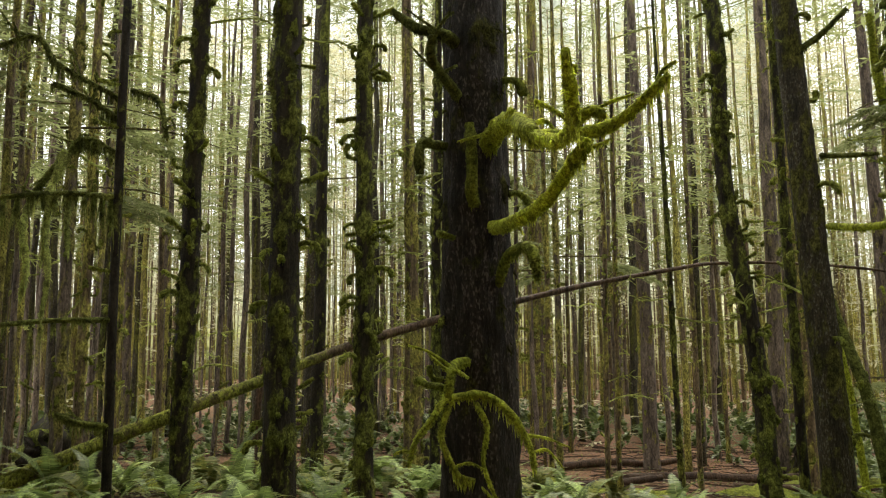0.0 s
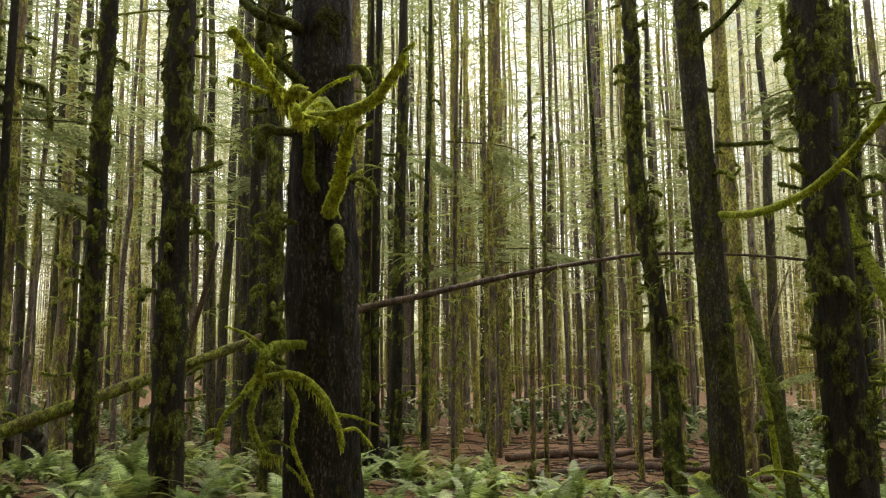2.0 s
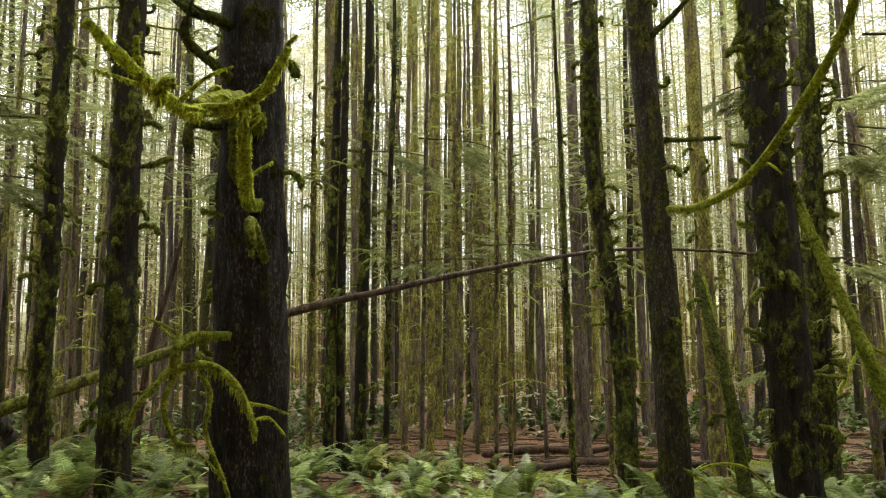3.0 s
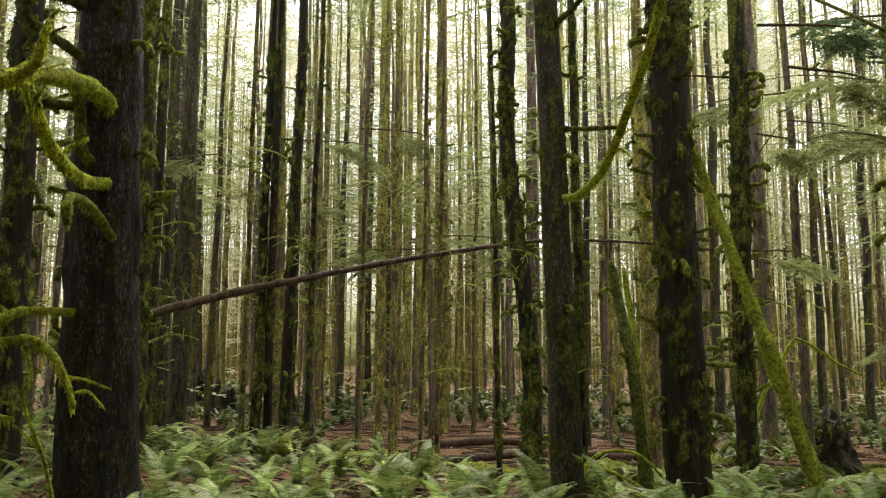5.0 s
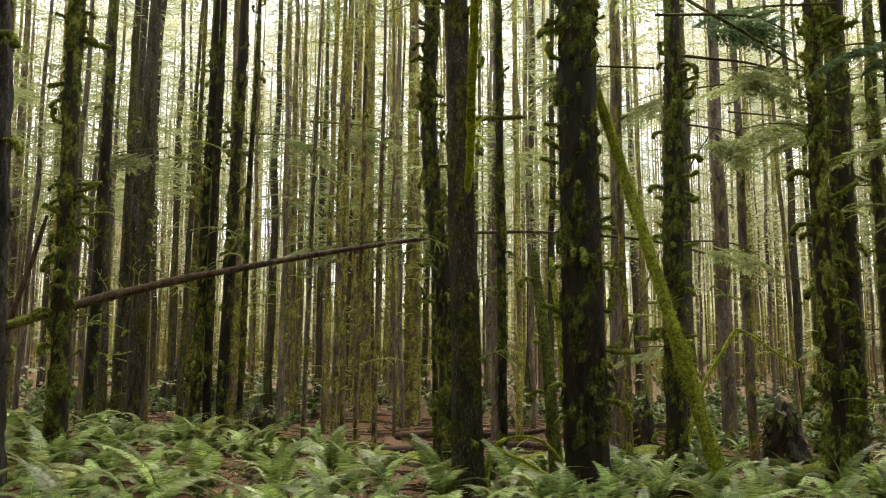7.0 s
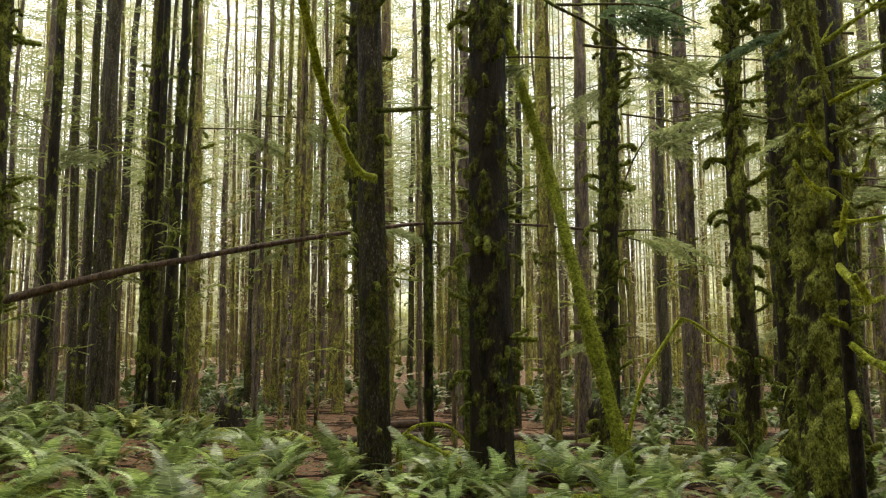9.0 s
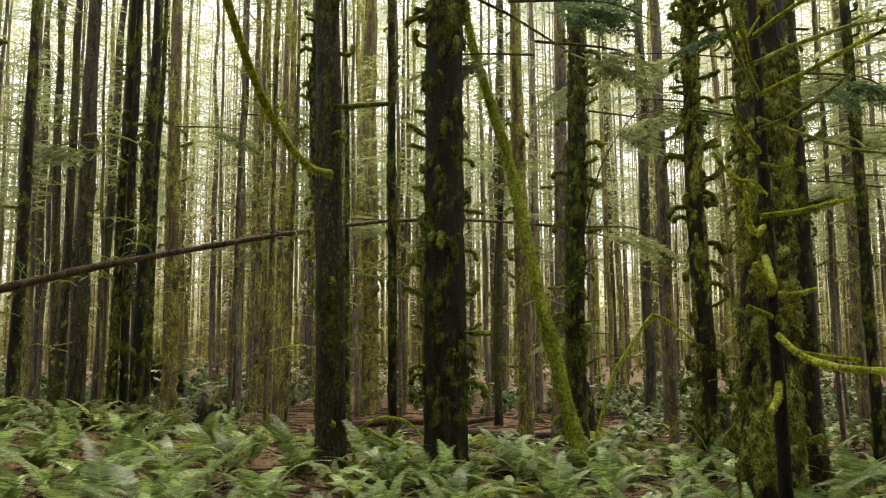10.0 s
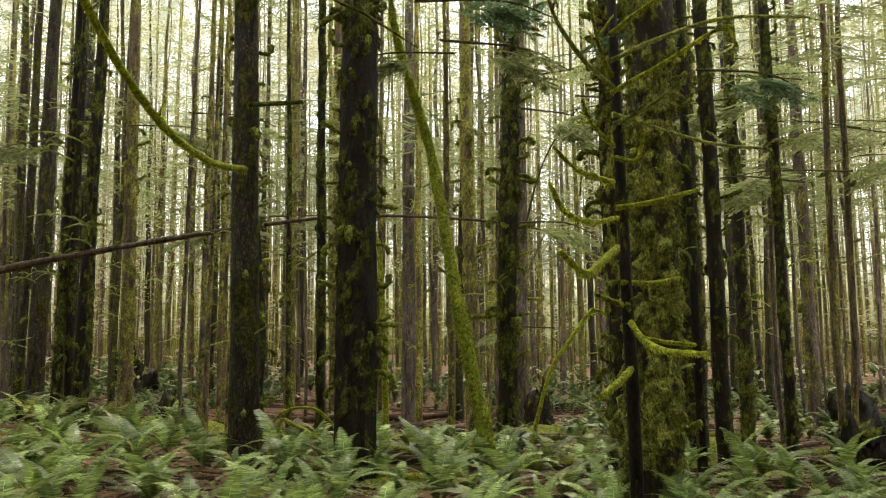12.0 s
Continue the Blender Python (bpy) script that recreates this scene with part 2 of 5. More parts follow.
def limb_mesh(name, points, r0, r1, mat, seed, steps=7, seg=9, hair=0, hang=0.0, lump=0.25, moss=1.0, droop=0.55, hair_len=0.022):
    """A mossy branch: lumpy tube, fringe of moss blades, longer strands hanging below it."""
    rng = random.Random(seed)
    path = smooth_path(points, steps)
    n = len(path)
    u = np.linspace(0, 1, n)
    radii = r0 + (r1 - r0) * u
    radii = radii * np.where(u > 0.93, 0.8, 1.0)
    off = Vector((seed * 3.1, seed * 1.7, seed))
    v, f = tube(path, radii, seg, lambda p, a, s: 1 + lump * noise.noise(p * (0.35 / max(r0, 0.02)) + off) + lump * 0.7 * noise.noise(p * (1.1 / max(r0, 0.02)) + off))
    spots = []
    for _ in range(hair):
        i = rng.randrange(n - 1) * seg + rng.randrange(seg)
        c = Vector(path[i // seg])
        spots.append((Vector(v[i]).lerp(Vector(v[(i + seg) % len(v)]), rng.random()), (Vector(v[i]) - c).normalized()))
    bv, bf = blades(spots, rng, hair_len, 0.006, droop)
    hv, hf = [], []
    if hang:
        for _ in range(int(hair * 0.22)):
            i = rng.randrange(n)
            root = Vector(path[i]) + Vector((rng.uniform(-0.7, 0.7), rng.uniform(-0.7, 0.7), -0.6)) * float(radii[i])
            k = len(hv)
            w = Vector((rng.uniform(-1, 1), rng.uniform(-1, 1), 0)) * 0.009
            ln = hang * rng.uniform(0.2, 1.0) * (0.2 + abs(noise.noise(Vector(path[i]) * 2.3 + off)) * 1.3)
            bend = Vector((rng.uniform(-0.15, 0.15), rng.uniform(-0.15, 0.15), -1)) * ln
            hv += [root - w, root + w, root + bend * 0.55 + w * 0.7, root + bend, root + bend * 0.55 - w * 0.7]
            hf.append((k, k + 1, k + 2, k + 3, k + 4))
    k = len(v)
    j = k + len(bv)
    return mesh_of(name, v + bv + hv, f + [tuple(a + k for a in q) for q in bf] + [tuple(a + j for a in q) for q in hf], mat, [moss] * (j + len(hv)))


def trunk_mesh(name, path, radii, seg, mat, seed, mossy, rough=0.06, moss_deep=0.03, hair=0, flare=0.5, side=0.0):
    """A trunk with ridged bark, moss cushions that stand proud, a flared foot and a fringe of moss."""
    off = Vector((seed * 7.3, seed * 2.9, seed * 5.1))
    patch = []
    base = path[0][2]

    def shape(p, a, s):
        q = Vector((p.x, p.y, p.z * 0.5)) * 2.6 + off
        mo = noise.noise(q) * 0.55 + noise.noise(q * 2.7) * 0.75 + noise.noise(q * 6.5) * 0.6 + mossy - 0.08 + side * math.cos(a - 1.2)
        mo = min(1.0, max(0.0, mo + 0.5))
        patch.append(mo)
        h = p.z - base
        f = 1 + flare * math.exp(-max(h, 0) / 0.28) * (0.75 + 0.5 * math.sin(a * 4 + seed))
        f += rough * noise.noise(Vector((p.x * 7, p.y * 7, p.z * 1.4)) + off) + rough * 0.8 * noise.noise(Vector((p.x * 20, p.y * 20, p.z * 5)) + off)
        r = radii[min(len(radii) - 1, int(round(s * (len(radii) - 1))))]
        c = max(0.0, mo - 0.5) * 2.0
        return f + c * moss_deep / r * (0.35 + 2.2 * abs(noise.noise(Vector((p.x, p.y, p.z * 0.8)) * 8 + off)))
    v, f = tube(path, radii, seg, shape)
    rng = random.Random(seed)
    spots = []
    n = len(path)
    lim = max(2, sum(1 for p in path if p[2] - base < 9))
    tries = 0
    while len(spots) < hair and tries < hair * 12:
        tries += 1
        i = rng.randrange(lim - 1) * seg + rng.randrange(seg)
        if patch[i] > 0.5:
            c = Vector(path[i // seg])
            spots.append((v[i].lerp(v[(i + seg) % len(v)], rng.random()), (v[i] - c).normalized()))
    bv, bf = blades(spots, rng, min(0.075, 0.012 + 0.25 * float(radii[0])), 0.011, 0.62)
    k = len(v)
    return mesh_of(name, v + bv, f + [tuple(a + k for a in q) for q in bf], mat, patch + [1.0] * len(bv))


def spray(verts, faces, root, way, length, rng, leaflets, flat=0.25, wide=1.0):
    """One hemlock spray: a drooping axis with narrow leaflets along both sides."""
    way = way.normalized()
    side = way.cross(Vector((0, 0, 1))).normalized()
    up = side.cross(way)
    pts = [root + way * (length * s) - Vector((0, 0, 1)) * (length * 0.28 * s * s) for s in (0, 0.35, 0.7, 1.0)]
    k = len(verts)
    w = Vector((0, 0, 0.012 + 0.004 * length))
    verts += [pts[0] - w, pts[0] + w, pts[2] + w * 0.5, pts[3], pts[2] - w * 0.5]
    faces.append((k, k + 1, k + 2, k + 3, k + 4))
    for i in range(leaflets * 2):
        s = 0.12 + 0.86 * (i + rng.random() * 0.8) / (leaflets * 2)
        p = root + way * (length * s) - Vector((0, 0, 1)) * (length * 0.28 * s * s)
        reach = length * (0.42 - 0.3 * s) * rng.uniform(0.6, 1.25)
        sg = 1 if i % 2 else -1
        d = (side * sg * rng.uniform(0.7, 1.0) + way * rng.uniform(0.35, 0.8) + up * rng.uniform(-flat, flat) - Vector((0, 0, 0.2))).normalized()
        t = p + d * reach
        q = d.cross(up).normalized() * (0.008 + 0.026 * reach) * wide + up * rng.uniform(-0.02, 0.02)
        m = p.lerp(t, 0.45)
        k = len(verts)
        verts += [p, m + q, t, m - q]
        faces.append((k, k + 1, k + 2, k + 3))


def bough(verts, faces, root, way, length, rng, sides, leaflets, wide):
    """A drooping bough: a bare axis and small sprays set along both sides of it."""
    way = way.normalized()
    side = way.cross(Vector((0, 0, 1))).normalized()

    def on(s):
        return root + way * (length * s) - Vector((0, 0, 0.3 * length * s * s))
    w = Vector((0, 0, 0.008 + 0.004 * length))
    k = len(verts)
    verts += [on(0) - w, on(0) + w, on(0.6) + w * 0.5, on(1), on(0.6) - w * 0.5]
    faces.append((k, k + 1, k + 2, k + 3, k + 4))
    for i in range(sides):
        s = 0.2 + 0.78 * (i + rng.random() * 0.6) / sides
        d = way * rng.uniform(0.5, 0.9) + side * (1 if i % 2 else -1) * rng.uniform(0.6, 1.0) - Vector((0, 0, rng.uniform(0.0, 0.35)))
        spray(verts, faces, on(s), d, length * (0.5 - 0.3 * s) * rng.uniform(0.7, 1.2), rng, leaflets, 0.3, wide * 1.5)


def crown_mesh(name, height, start, reach, boughs, leaflets, mat, seed, thin=1.0, wide=1.0):
    rng = random.Random(seed)
    verts, faces = [], []
    for i in range(boughs):
        s = rng.random() ** thin
        z = start + (height - start) * s
        a = rng.uniform(0, 2 * math.pi)
        out = Vector((math.cos(a), math.sin(a), rng.uniform(-0.1, 0.25)))
        ln = reach * (1.05 - 0.75 * s) * rng.uniform(0.5, 1.15)
        bough(verts, faces, out * 0.08 + Vector((0, 0, z)), out, ln, rng, max(5, leaflets // 2), leaflets // 2, wide)
    return mesh_of(name, verts, faces, mat, smooth=False)


# ---- ground ----
def ease(a, b, v):
    v = min(1.0, max(0.0, (v - a) / (b - a)))
    return v * v * (3 - 2 * v)


def slope(x, y):
    """The broad fall of the forest floor."""
    xx = 12 * math.tanh(x / 12)
    xx = xx if xx > 0 else 0.25 * xx
    near, mid, far = -0.40 - 0.085 * xx, -1.38 - 0.025 * xx, -1.15 - 0.03 * xx
    return near + (mid - near) * ease(10, 20, y) + (far - mid) * ease(26, 42, y)


def floor_z(x, y):
    p = Vector((x, y, 0))
    fade = 1 - ease(60, 120, abs(y) + 0.4 * abs(x))
    return slope(x, y) + fade * (0.16 * noise.noise(p * 0.45) + 0.07 * noise.noise(p * 1.5) + 0.03 * noise.noise(p * 4.0))


def axis(lo, hi, step, far, count):
    """Even steps between lo and hi, then growing ones out to far on both sides."""
    inner = list(np.arange(lo, hi + step / 2, step))
    grow = [step * (1 + k) ** 1 for k in range(count)]
    total = sum(g ** 2.2 for g in grow)
    outs, s = [], 0
    for g in grow:
        s += g ** 2.2
        outs.append(s / total * far)
    return [lo - o for o in reversed(outs)] + inner + [hi + o for o in outs]


def build_ground():
    xs, ys = axis(-12, 22, 0.22, 900, 26), axis(3, 30, 0.22, 900, 26)
    verts = [(x, y, floor_z(x, y)) for y in ys for x in xs]
    w = len(xs)
    faces = [(j * w + i, j * w + i + 1, (j + 1) * w + i + 1, (j + 1) * w + i) for j in range(len(ys) - 1) for i in range(w - 1)]
    tagged(place("ground", mesh_of("ground", verts, faces, FLOOR)), "brown needle litter and moss on the forest floor", "ground", kind="structure")


build_ground()


# ---- dead branch stubs shared by the trees ----
def stub_meshes(mat, tag, count, hair):
    made = []
    for i in range(count):
        rng = random.Random(900 + i)
        ln = rng.uniform(0.08, 0.22)
        kind = i % 3
        if kind == 0:      # short knob turned upwards
            pts = [(0, 0, 0), (ln * 0.6, 0, 0.01), (ln * 0.85, 0, 0.05), (ln * 0.85, 0.01, 0.14)]
        elif kind == 1:    # drooping, weighed down by moss
            pts = [(0, 0, 0), (ln * 0.7, 0.01, 0.02), (ln * 1.2, 0.03, -0.02), (ln * 1.35, 0.03, -0.1)]
        else:              # straight
            pts = [(0, 0, 0), (ln, 0.02, 0.02), (ln * 1.7, 0.0, 0.05)]
        pts = [(x - 0.05, y, z) for x, y, z in pts]
        made.append(limb_mesh(tag, pts, 0.02, 0.033, mat, 40 + i, 4, 8, hair, 0.12, 0.6, 1.0, 0.55, 0.045))
    return made


MOSS_KNOB = moss_material("tufted_knob_moss", (0.08, 0.095, 0.025), (0.38, 0.42, 0.085), 9.0, 0.4)
STUBS = stub_meshes(MOSS_KNOB, "branch_stub", 9, 60)
STUBS_FAR = stub_meshes(MOSS, "branch_stub", 6, 0)


def add_stubs(tree, path, radii, count, seed, meshes, low=0.8, high=9.0, size=1.0):
    rng = random.Random(seed)
    base = path[0][2]
    inside = [i for i in range(len(path)) if low < path[i][2] - base < high]
    for _ in range(count):
        i = rng.choice(inside)
        a = rng.uniform(0, 360)
        r = float(radii[i])
        p = path[i]
        m = pose(p[0], p[1], p[2], 0, 0, a) @ Matrix.Translation((r * 0.9, 0, 0)) @ pose(0, 0, 0, 0, rng.uniform(-25, 15), 0) @ Matrix.Scale(size * rng.uniform(0.6, 1.25), 4)
        place("branch_stub", rng.choice(meshes), tree, m)


def side_branch(seed):
    """A thin arched dead branch furred with moss, forking into finer twigs."""
    rng = random.Random(seed)
    ln, up = rng.uniform(0.5, 1.1), rng.uniform(-0.15, 0.35)
    main = [(-0.06, 0, 0), (ln * 0.4, 0.03, up * 0.6), (ln * 0.75, -0.04, up * 0.75), (ln, rng.uniform(-0.2, 0.2), up * 0.4)]
    bm = bmesh.new()
    pieces = [limb_mesh("branch", main, 0.017, 0.009, MOSS_PALE, seed, 4, 6, 130, 0.1, 0.35)]
    for k in range(5):
        s = rng.uniform(0.3, 0.95)
        j = min(2, int(s * 3))
        p = Vector(main[j]).lerp(Vector(main[j + 1]), s * 3 - j)
        q = p + Vector((rng.uniform(0.05, 0.3), rng.choice((-1, 1)) * rng.uniform(0.1, 0.3), rng.uniform(-0.18, 0.16)))
        pieces.append(limb_mesh("branch", [tuple(p), tuple(p.lerp(q, 0.5) + Vector((0, 0, 0.03))), tuple(q)], 0.008, 0.005, MOSS_PALE, seed + k, 3, 5, 40, 0.06, 0.3))
    for me in pieces:
        bm.from_mesh(me)
    me = bpy.data.meshes.new("branch")
    bm.to_mesh(me)
    bm.free()
    me.materials.append(MOSS_PALE)
    return me


SIDE_BRANCHES = [side_branch(950 + 10 * i) for i in range(7)]


def moss_pads(tree, path, radii, count, seed, size, mat):
    """Shaggy moss cushions: domed above, with a ragged skirt that hangs over the bark below."""
    rng = random.Random(seed + 17)
    base = path[0][2]
    inside = [i for i in range(len(path)) if 0.15 < path[i][2] - base < 7.5]
    verts, faces = [], []
    for _ in range(count):
        i = rng.choice(inside)
        a = rng.uniform(0, 2 * math.pi)
        out = Vector((math.cos(a), math.sin(a), 0))
        side = Vector((-math.sin(a), math.cos(a), 0))
        w, h, d = size * rng.uniform(0.035, 0.11), size * rng.uniform(0.04, 0.13), size * rng.uniform(0.03, 0.075)
        c = Vector(path[i]) + out * float(radii[i]) * 0.97
        if noise.noise(Vector((c.x * 2.2, c.y * 2.2, c.z * 1.1)) + Vector((seed * 7.3, seed * 2.9, seed * 5.1))) < rng.uniform(-0.25, 0.25):
            continue
        k = len(verts)
        off = Vector((rng.uniform(0, 90), rng.uniform(0, 90), 0))
        for u in range(6):
            v = u / 5                      # 0 top, 1 ragged lower edge
            for s in range(7):
                t = s / 6 * 2 - 1
                bulge = math.sqrt(max(0.0, 1 - t * t)) * math.sin(math.pi * min(1.0, 0.15 + v * 0.75)) ** 0.8
                q = 1 + 1.1 * noise.noise(Vector((t * 2.2, v * 2.2, 0)) + off)
                t *= 1 + 0.5 * noise.noise(Vector((t * 1.5, v * 3.0, 7)) + off)
                drop = h * (1 - 2.1 * v) + 0.5 * h * noise.noise(Vector((t * 2.5, v, 3)) + off) - (0.07 * size * rng.random() if u == 5 else 0)
                verts.append(c + side * (t * w * (0.7 + 0.5 * v)) + out * (d * bulge * q + (-0.02 if u == 0 else 0) - abs(t) * w * 0.4) + Vector((0, 0, drop)))
        for u in range(5):
            for s in range(6):
                j = k + u * 7 + s
                faces.append((j, j + 7, j + 8, j + 1))
        for _ in range(9):
            j = k + rng.randrange(3, 6) * 7 + rng.randrange(7)
            p = verts[j]
            g = side * rng.uniform(0.006, 0.012)
            m = len(verts)
            verts += [p - g, p + g, p + out * 0.012 + side * rng.uniform(-0.02, 0.02) - Vector((0, 0, size * rng.uniform(0.015, 0.05)))]
            faces.append((m, m + 1, m + 2))
    tagged(place("moss", mesh_of("moss", verts, faces, mat), tree, label="shaggy green moss cushions"), kind="stuff")


# ---- the trees along the walk ----
def trunk_line(base, lean, height, wobble, seed, fine):
    """Points of a trunk from its foot: lean is the shift in x and y for each metre of height."""
    zs = list(np.arange(-0.25, 8.0, fine)) + list(np.arange(8.0, height, 0.8)) + [height]
    off = seed * 13.7
    pts = []
    for z in zs:
        g = min(1.0, max(0, z) / 1.5)
        pts.append((base[0] + lean[0] * z + wobble * g * noise.noise(Vector((z * 0.35, off, 0))), base[1] + lean[1] * z + wobble * g * noise.noise(Vector((z * 0.35, 0, off))), z))
    return np.array(pts)


def near_tree(x, y, rb, rt, label, seed, lean=(0, 0), height=24, mossy=0.0, mat=None, seg=30, stubs=20, wobble=0.05, rough=0.07, deep=0.05, hair=3500, fine=0.07, crown=True, size=1.0, side=0.0, flare=0.5):
    """rb, rt: radius near the foot and six metres up."""
    z = floor_z(x, y)
    tree = tagged(empty("tree", x, y, z), label, "tree", "trees along the walk")
    path = trunk_line((0, 0), lean, height, min(wobble, 0.02 + 0.25 * rb) if wobble <= 0.06 else wobble, seed, fine)
    deep = min(deep, 0.24 * rb)
    radii = 0.9 * np.array([max(0.03, (rb + (rt - rb) * min(h, 6) / 6) * (1 if h < 6 else 1 - 0.9 * (h - 6) / (height - 6))) for h in np.maximum(path[:, 2], 0)])
    place("trunk", trunk_mesh("trunk", path, radii, seg, mat or BARK, seed, mossy, rough, deep, hair, flare, side), tree)
    add_stubs(tree, path, radii, int(stubs * 2.0), seed, STUBS, size=size * min(1.15, 0.55 + 3 * rb))
    if y > 9 and rb < 0.3:
        rng = random.Random(seed + 3)
        inside = [i for i in range(len(path)) if 1.6 < path[i][2] - path[0][2] < 3 + 0.42 * y]
        for _ in range(3):
            i = rng.choice(inside)
            place("branch", rng.choice(SIDE_BRANCHES), tree, pose(*path[i], 0, 0, rng.uniform(0, 360)) @ Matrix.Translation((float(radii[i]) * 0.9, 0, 0)) @ Matrix.Scale(rng.uniform(0.6, 1.2), 4))
    if mossy > -0.24 and mat is not BARK_FILM:
        moss_pads(tree, path, radii, int(16 + (500 if mat is not BARK_SHAG else 260) * rb * max(0.12, mossy + 0.3)), seed, 0.34 + 2.3 * rb, MOSS_KNOB if mat is BARK_SHAG else MOSS if mat is BARK_FAR else MOSS_DARK)
    if crown:
        place("crown", crown_mesh("crown", height + 1, 4.2 + 0.42 * y, 2.6, 30, 10, NEEDLE, seed + 500, 1.5, 1.4), tree, Matrix.Translation((lean[0] * 11, lean[1] * 11, 0)))
    return tree, path, radii


def limb(tree, points, r0, r1, seed, mat=None, label="", twigs=0, **more):
    """A branch given in world metres, hung on its tree, with short mossy twigs of its own."""
    o = Vector(tree.location)
    pts = [tuple(Vector(p) - o) for p in points]
    branch = place("branch", limb_mesh("branch", pts, r0, r1, mat or MOSS_BRIGHT, seed, **more), tree, label=label)
    rng = random.Random(seed * 31)
    line = smooth_path(pts, 8)
    for _ in range(twigs):
        k = rng.randrange(len(line) // 3, len(line) - 1)
        p, d = Vector(line[k]), Vector(line[k] - line[k - 1]).normalized()
        out = (d * rng.uniform(0.2, 0.9) + Vector((rng.uniform(-1, 1), rng.uniform(-1, 1), rng.uniform(-0.5, 0.9)))).normalized()
        ln = rng.uniform(0.12, 0.4)
        place("twig", limb_mesh("twig", [tuple(p), tuple(p + out * ln * 0.5 + Vector((0, 0, 0.03))), tuple(p + out * ln + Vector((0, 0, rng.uniform(-0.08, 0.1))))], 0.35 * r1 + 0.005, 0.006, mat or MOSS_BRIGHT, seed + k, 4, 6, 120, 0.05, 0.35), branch)
    return branch


big, *_ = near_tree(0.32, 6.8, 0.385, 0.255, "large grey-barked spruce with yellow-green mossy limbs", 1, (-0.012, -0.03), 27, -0.34, BARK_GREY, 48, 8, 0.03, 0.11, 0.03, 900, 0.05)
limb(big, [(0.38, 6.5, 3.3), (0.43, 6.0, 3.3), (0.48, 5.2, 3.12), (0.52, 4.35, 2.78)], 0.086, 0.055, 11, twigs=3, hair=2600, hang=0.13, lump=0.3, label="thick limb humped with bright yellow-green moss")
limb(big, [(0.52, 4.4, 2.78), (0.8, 4.2, 2.74), (0.98, 4.1, 2.8), (1.16, 3.88, 2.95)], 0.04, 0.022, 12, twigs=3, hair=1300, hang=0.12)
limb(big, [(0.52, 4.4, 2.78), (0.6, 4.0, 2.64), (0.6, 3.5, 2.6), (0.49, 3.0, 2.72)], 0.045, 0.025, 13, twigs=3, hair=1300, hang=0.15)
limb(big, [(0.6, 3.55, 2.6), (0.68, 3.45, 2.62), (0.72, 3.4, 2.58)], 0.03, 0.02, 14, hair=400)
limb(big, [(0.6, 3.5, 2.6), (0.56, 3.4, 2.66), (0.58, 3.3, 2.78)], 0.022, 0.015, 15, hair=300)
limb(big, [(0.4, 6.5, 2.62), (0.46, 5.9, 2.52), (0.66, 5.0, 2.52), (0.82, 4.33, 2.74)], 0.05, 0.042, 16, twigs=3, hair=2400, hang=0.12, label="upswept limb wrapped in yellow-green moss")
limb(big, [(0.2, 6.7, 4.2), (0.05, 6.35, 4.22), (-0.2, 6.42, 4.32), (-0.42, 6.52, 4.52)], 0.055, 0.04, 17, MOSS, twigs=3, hair=900, hang=0.1)
limb(big, [(0.2, 6.7, 3.7), (0.08, 6.3, 3.76), (-0.08, 5.95, 3.86), (-0.07, 5.85, 4.02)], 0.05, 0.035, 18, MOSS, twigs=3, hair=900, hang=0.1)
limb(big, [(0.15, 6.7, 3.35), (-0.05, 6.5, 3.32), (-0.18, 6.4, 3.3), (-0.19, 6.4, 3.05)], 0.035, 0.045, 19, MOSS, hair=900, hang=0.15)
limb(big, [(0.3, 6.6, 2.78), (0.24, 6.33, 2.85), (0.24, 6.25, 3.1), (0.22, 6.2, 3.42)], 0.05, 0.045, 20, MOSS_MID, hair=1100, hang=0.15)
limb(big, [(0.45, 6.6, 2.1), (0.5, 6.0, 2.3), (0.6, 5.4, 2.28), (0.64, 5.3, 2.08)], 0.042, 0.036, 21, MOSS_MID, hair=1300, hang=0.14)
limb(big, [(0.25, 6.7, 1.5), (0.12, 6.1, 1.5), (0.06, 5.66, 1.44), (0.02, 5.6, 1.25)], 0.034, 0.036, 22, MOSS_LEAN, twigs=3, hair=1000, hang=0.12, label="knotted drooping moss-covered limb")
limb(big, [(0.02, 5.62, 1.28), (-0.08, 5.52, 1.12), (-0.19, 5.48, 0.98), (-0.24, 5.5, 0.82)], 0.026, 0.014, 23, MOSS_LEAN, twigs=1, hair=800, hang=0.12)
limb(big, [(0.03, 5.6, 1.2), (-0.02, 5.56, 1.0), (0.03, 5.52, 0.86), (0.1, 5.52, 0.74), (0.2, 5.6, 0.7)], 0.024, 0.013, 24, MOSS_LEAN, twigs=1, hair=800, hang=0.12)
limb(big, [(0.05, 5.62, 1.25), (0.28, 5.62, 1.27), (0.47, 5.6, 1.14), (0.59, 5.59, 0.92), (0.62, 5.6, 0.78)], 0.03, 0.02, 25, MOSS_LEAN, twigs=2, hair=1000, hang=0.15)
limb(big, [(0.22, 5.62, 1.22), (0.3, 5.6, 1.05), (0.27, 5.6, 0.8), (0.4, 5.65, 0.45), (0.48, 5.7, 0.1)], 0.02, 0.012, 26, MOSS_LEAN, twigs=1, hair=700, hang=0.12)

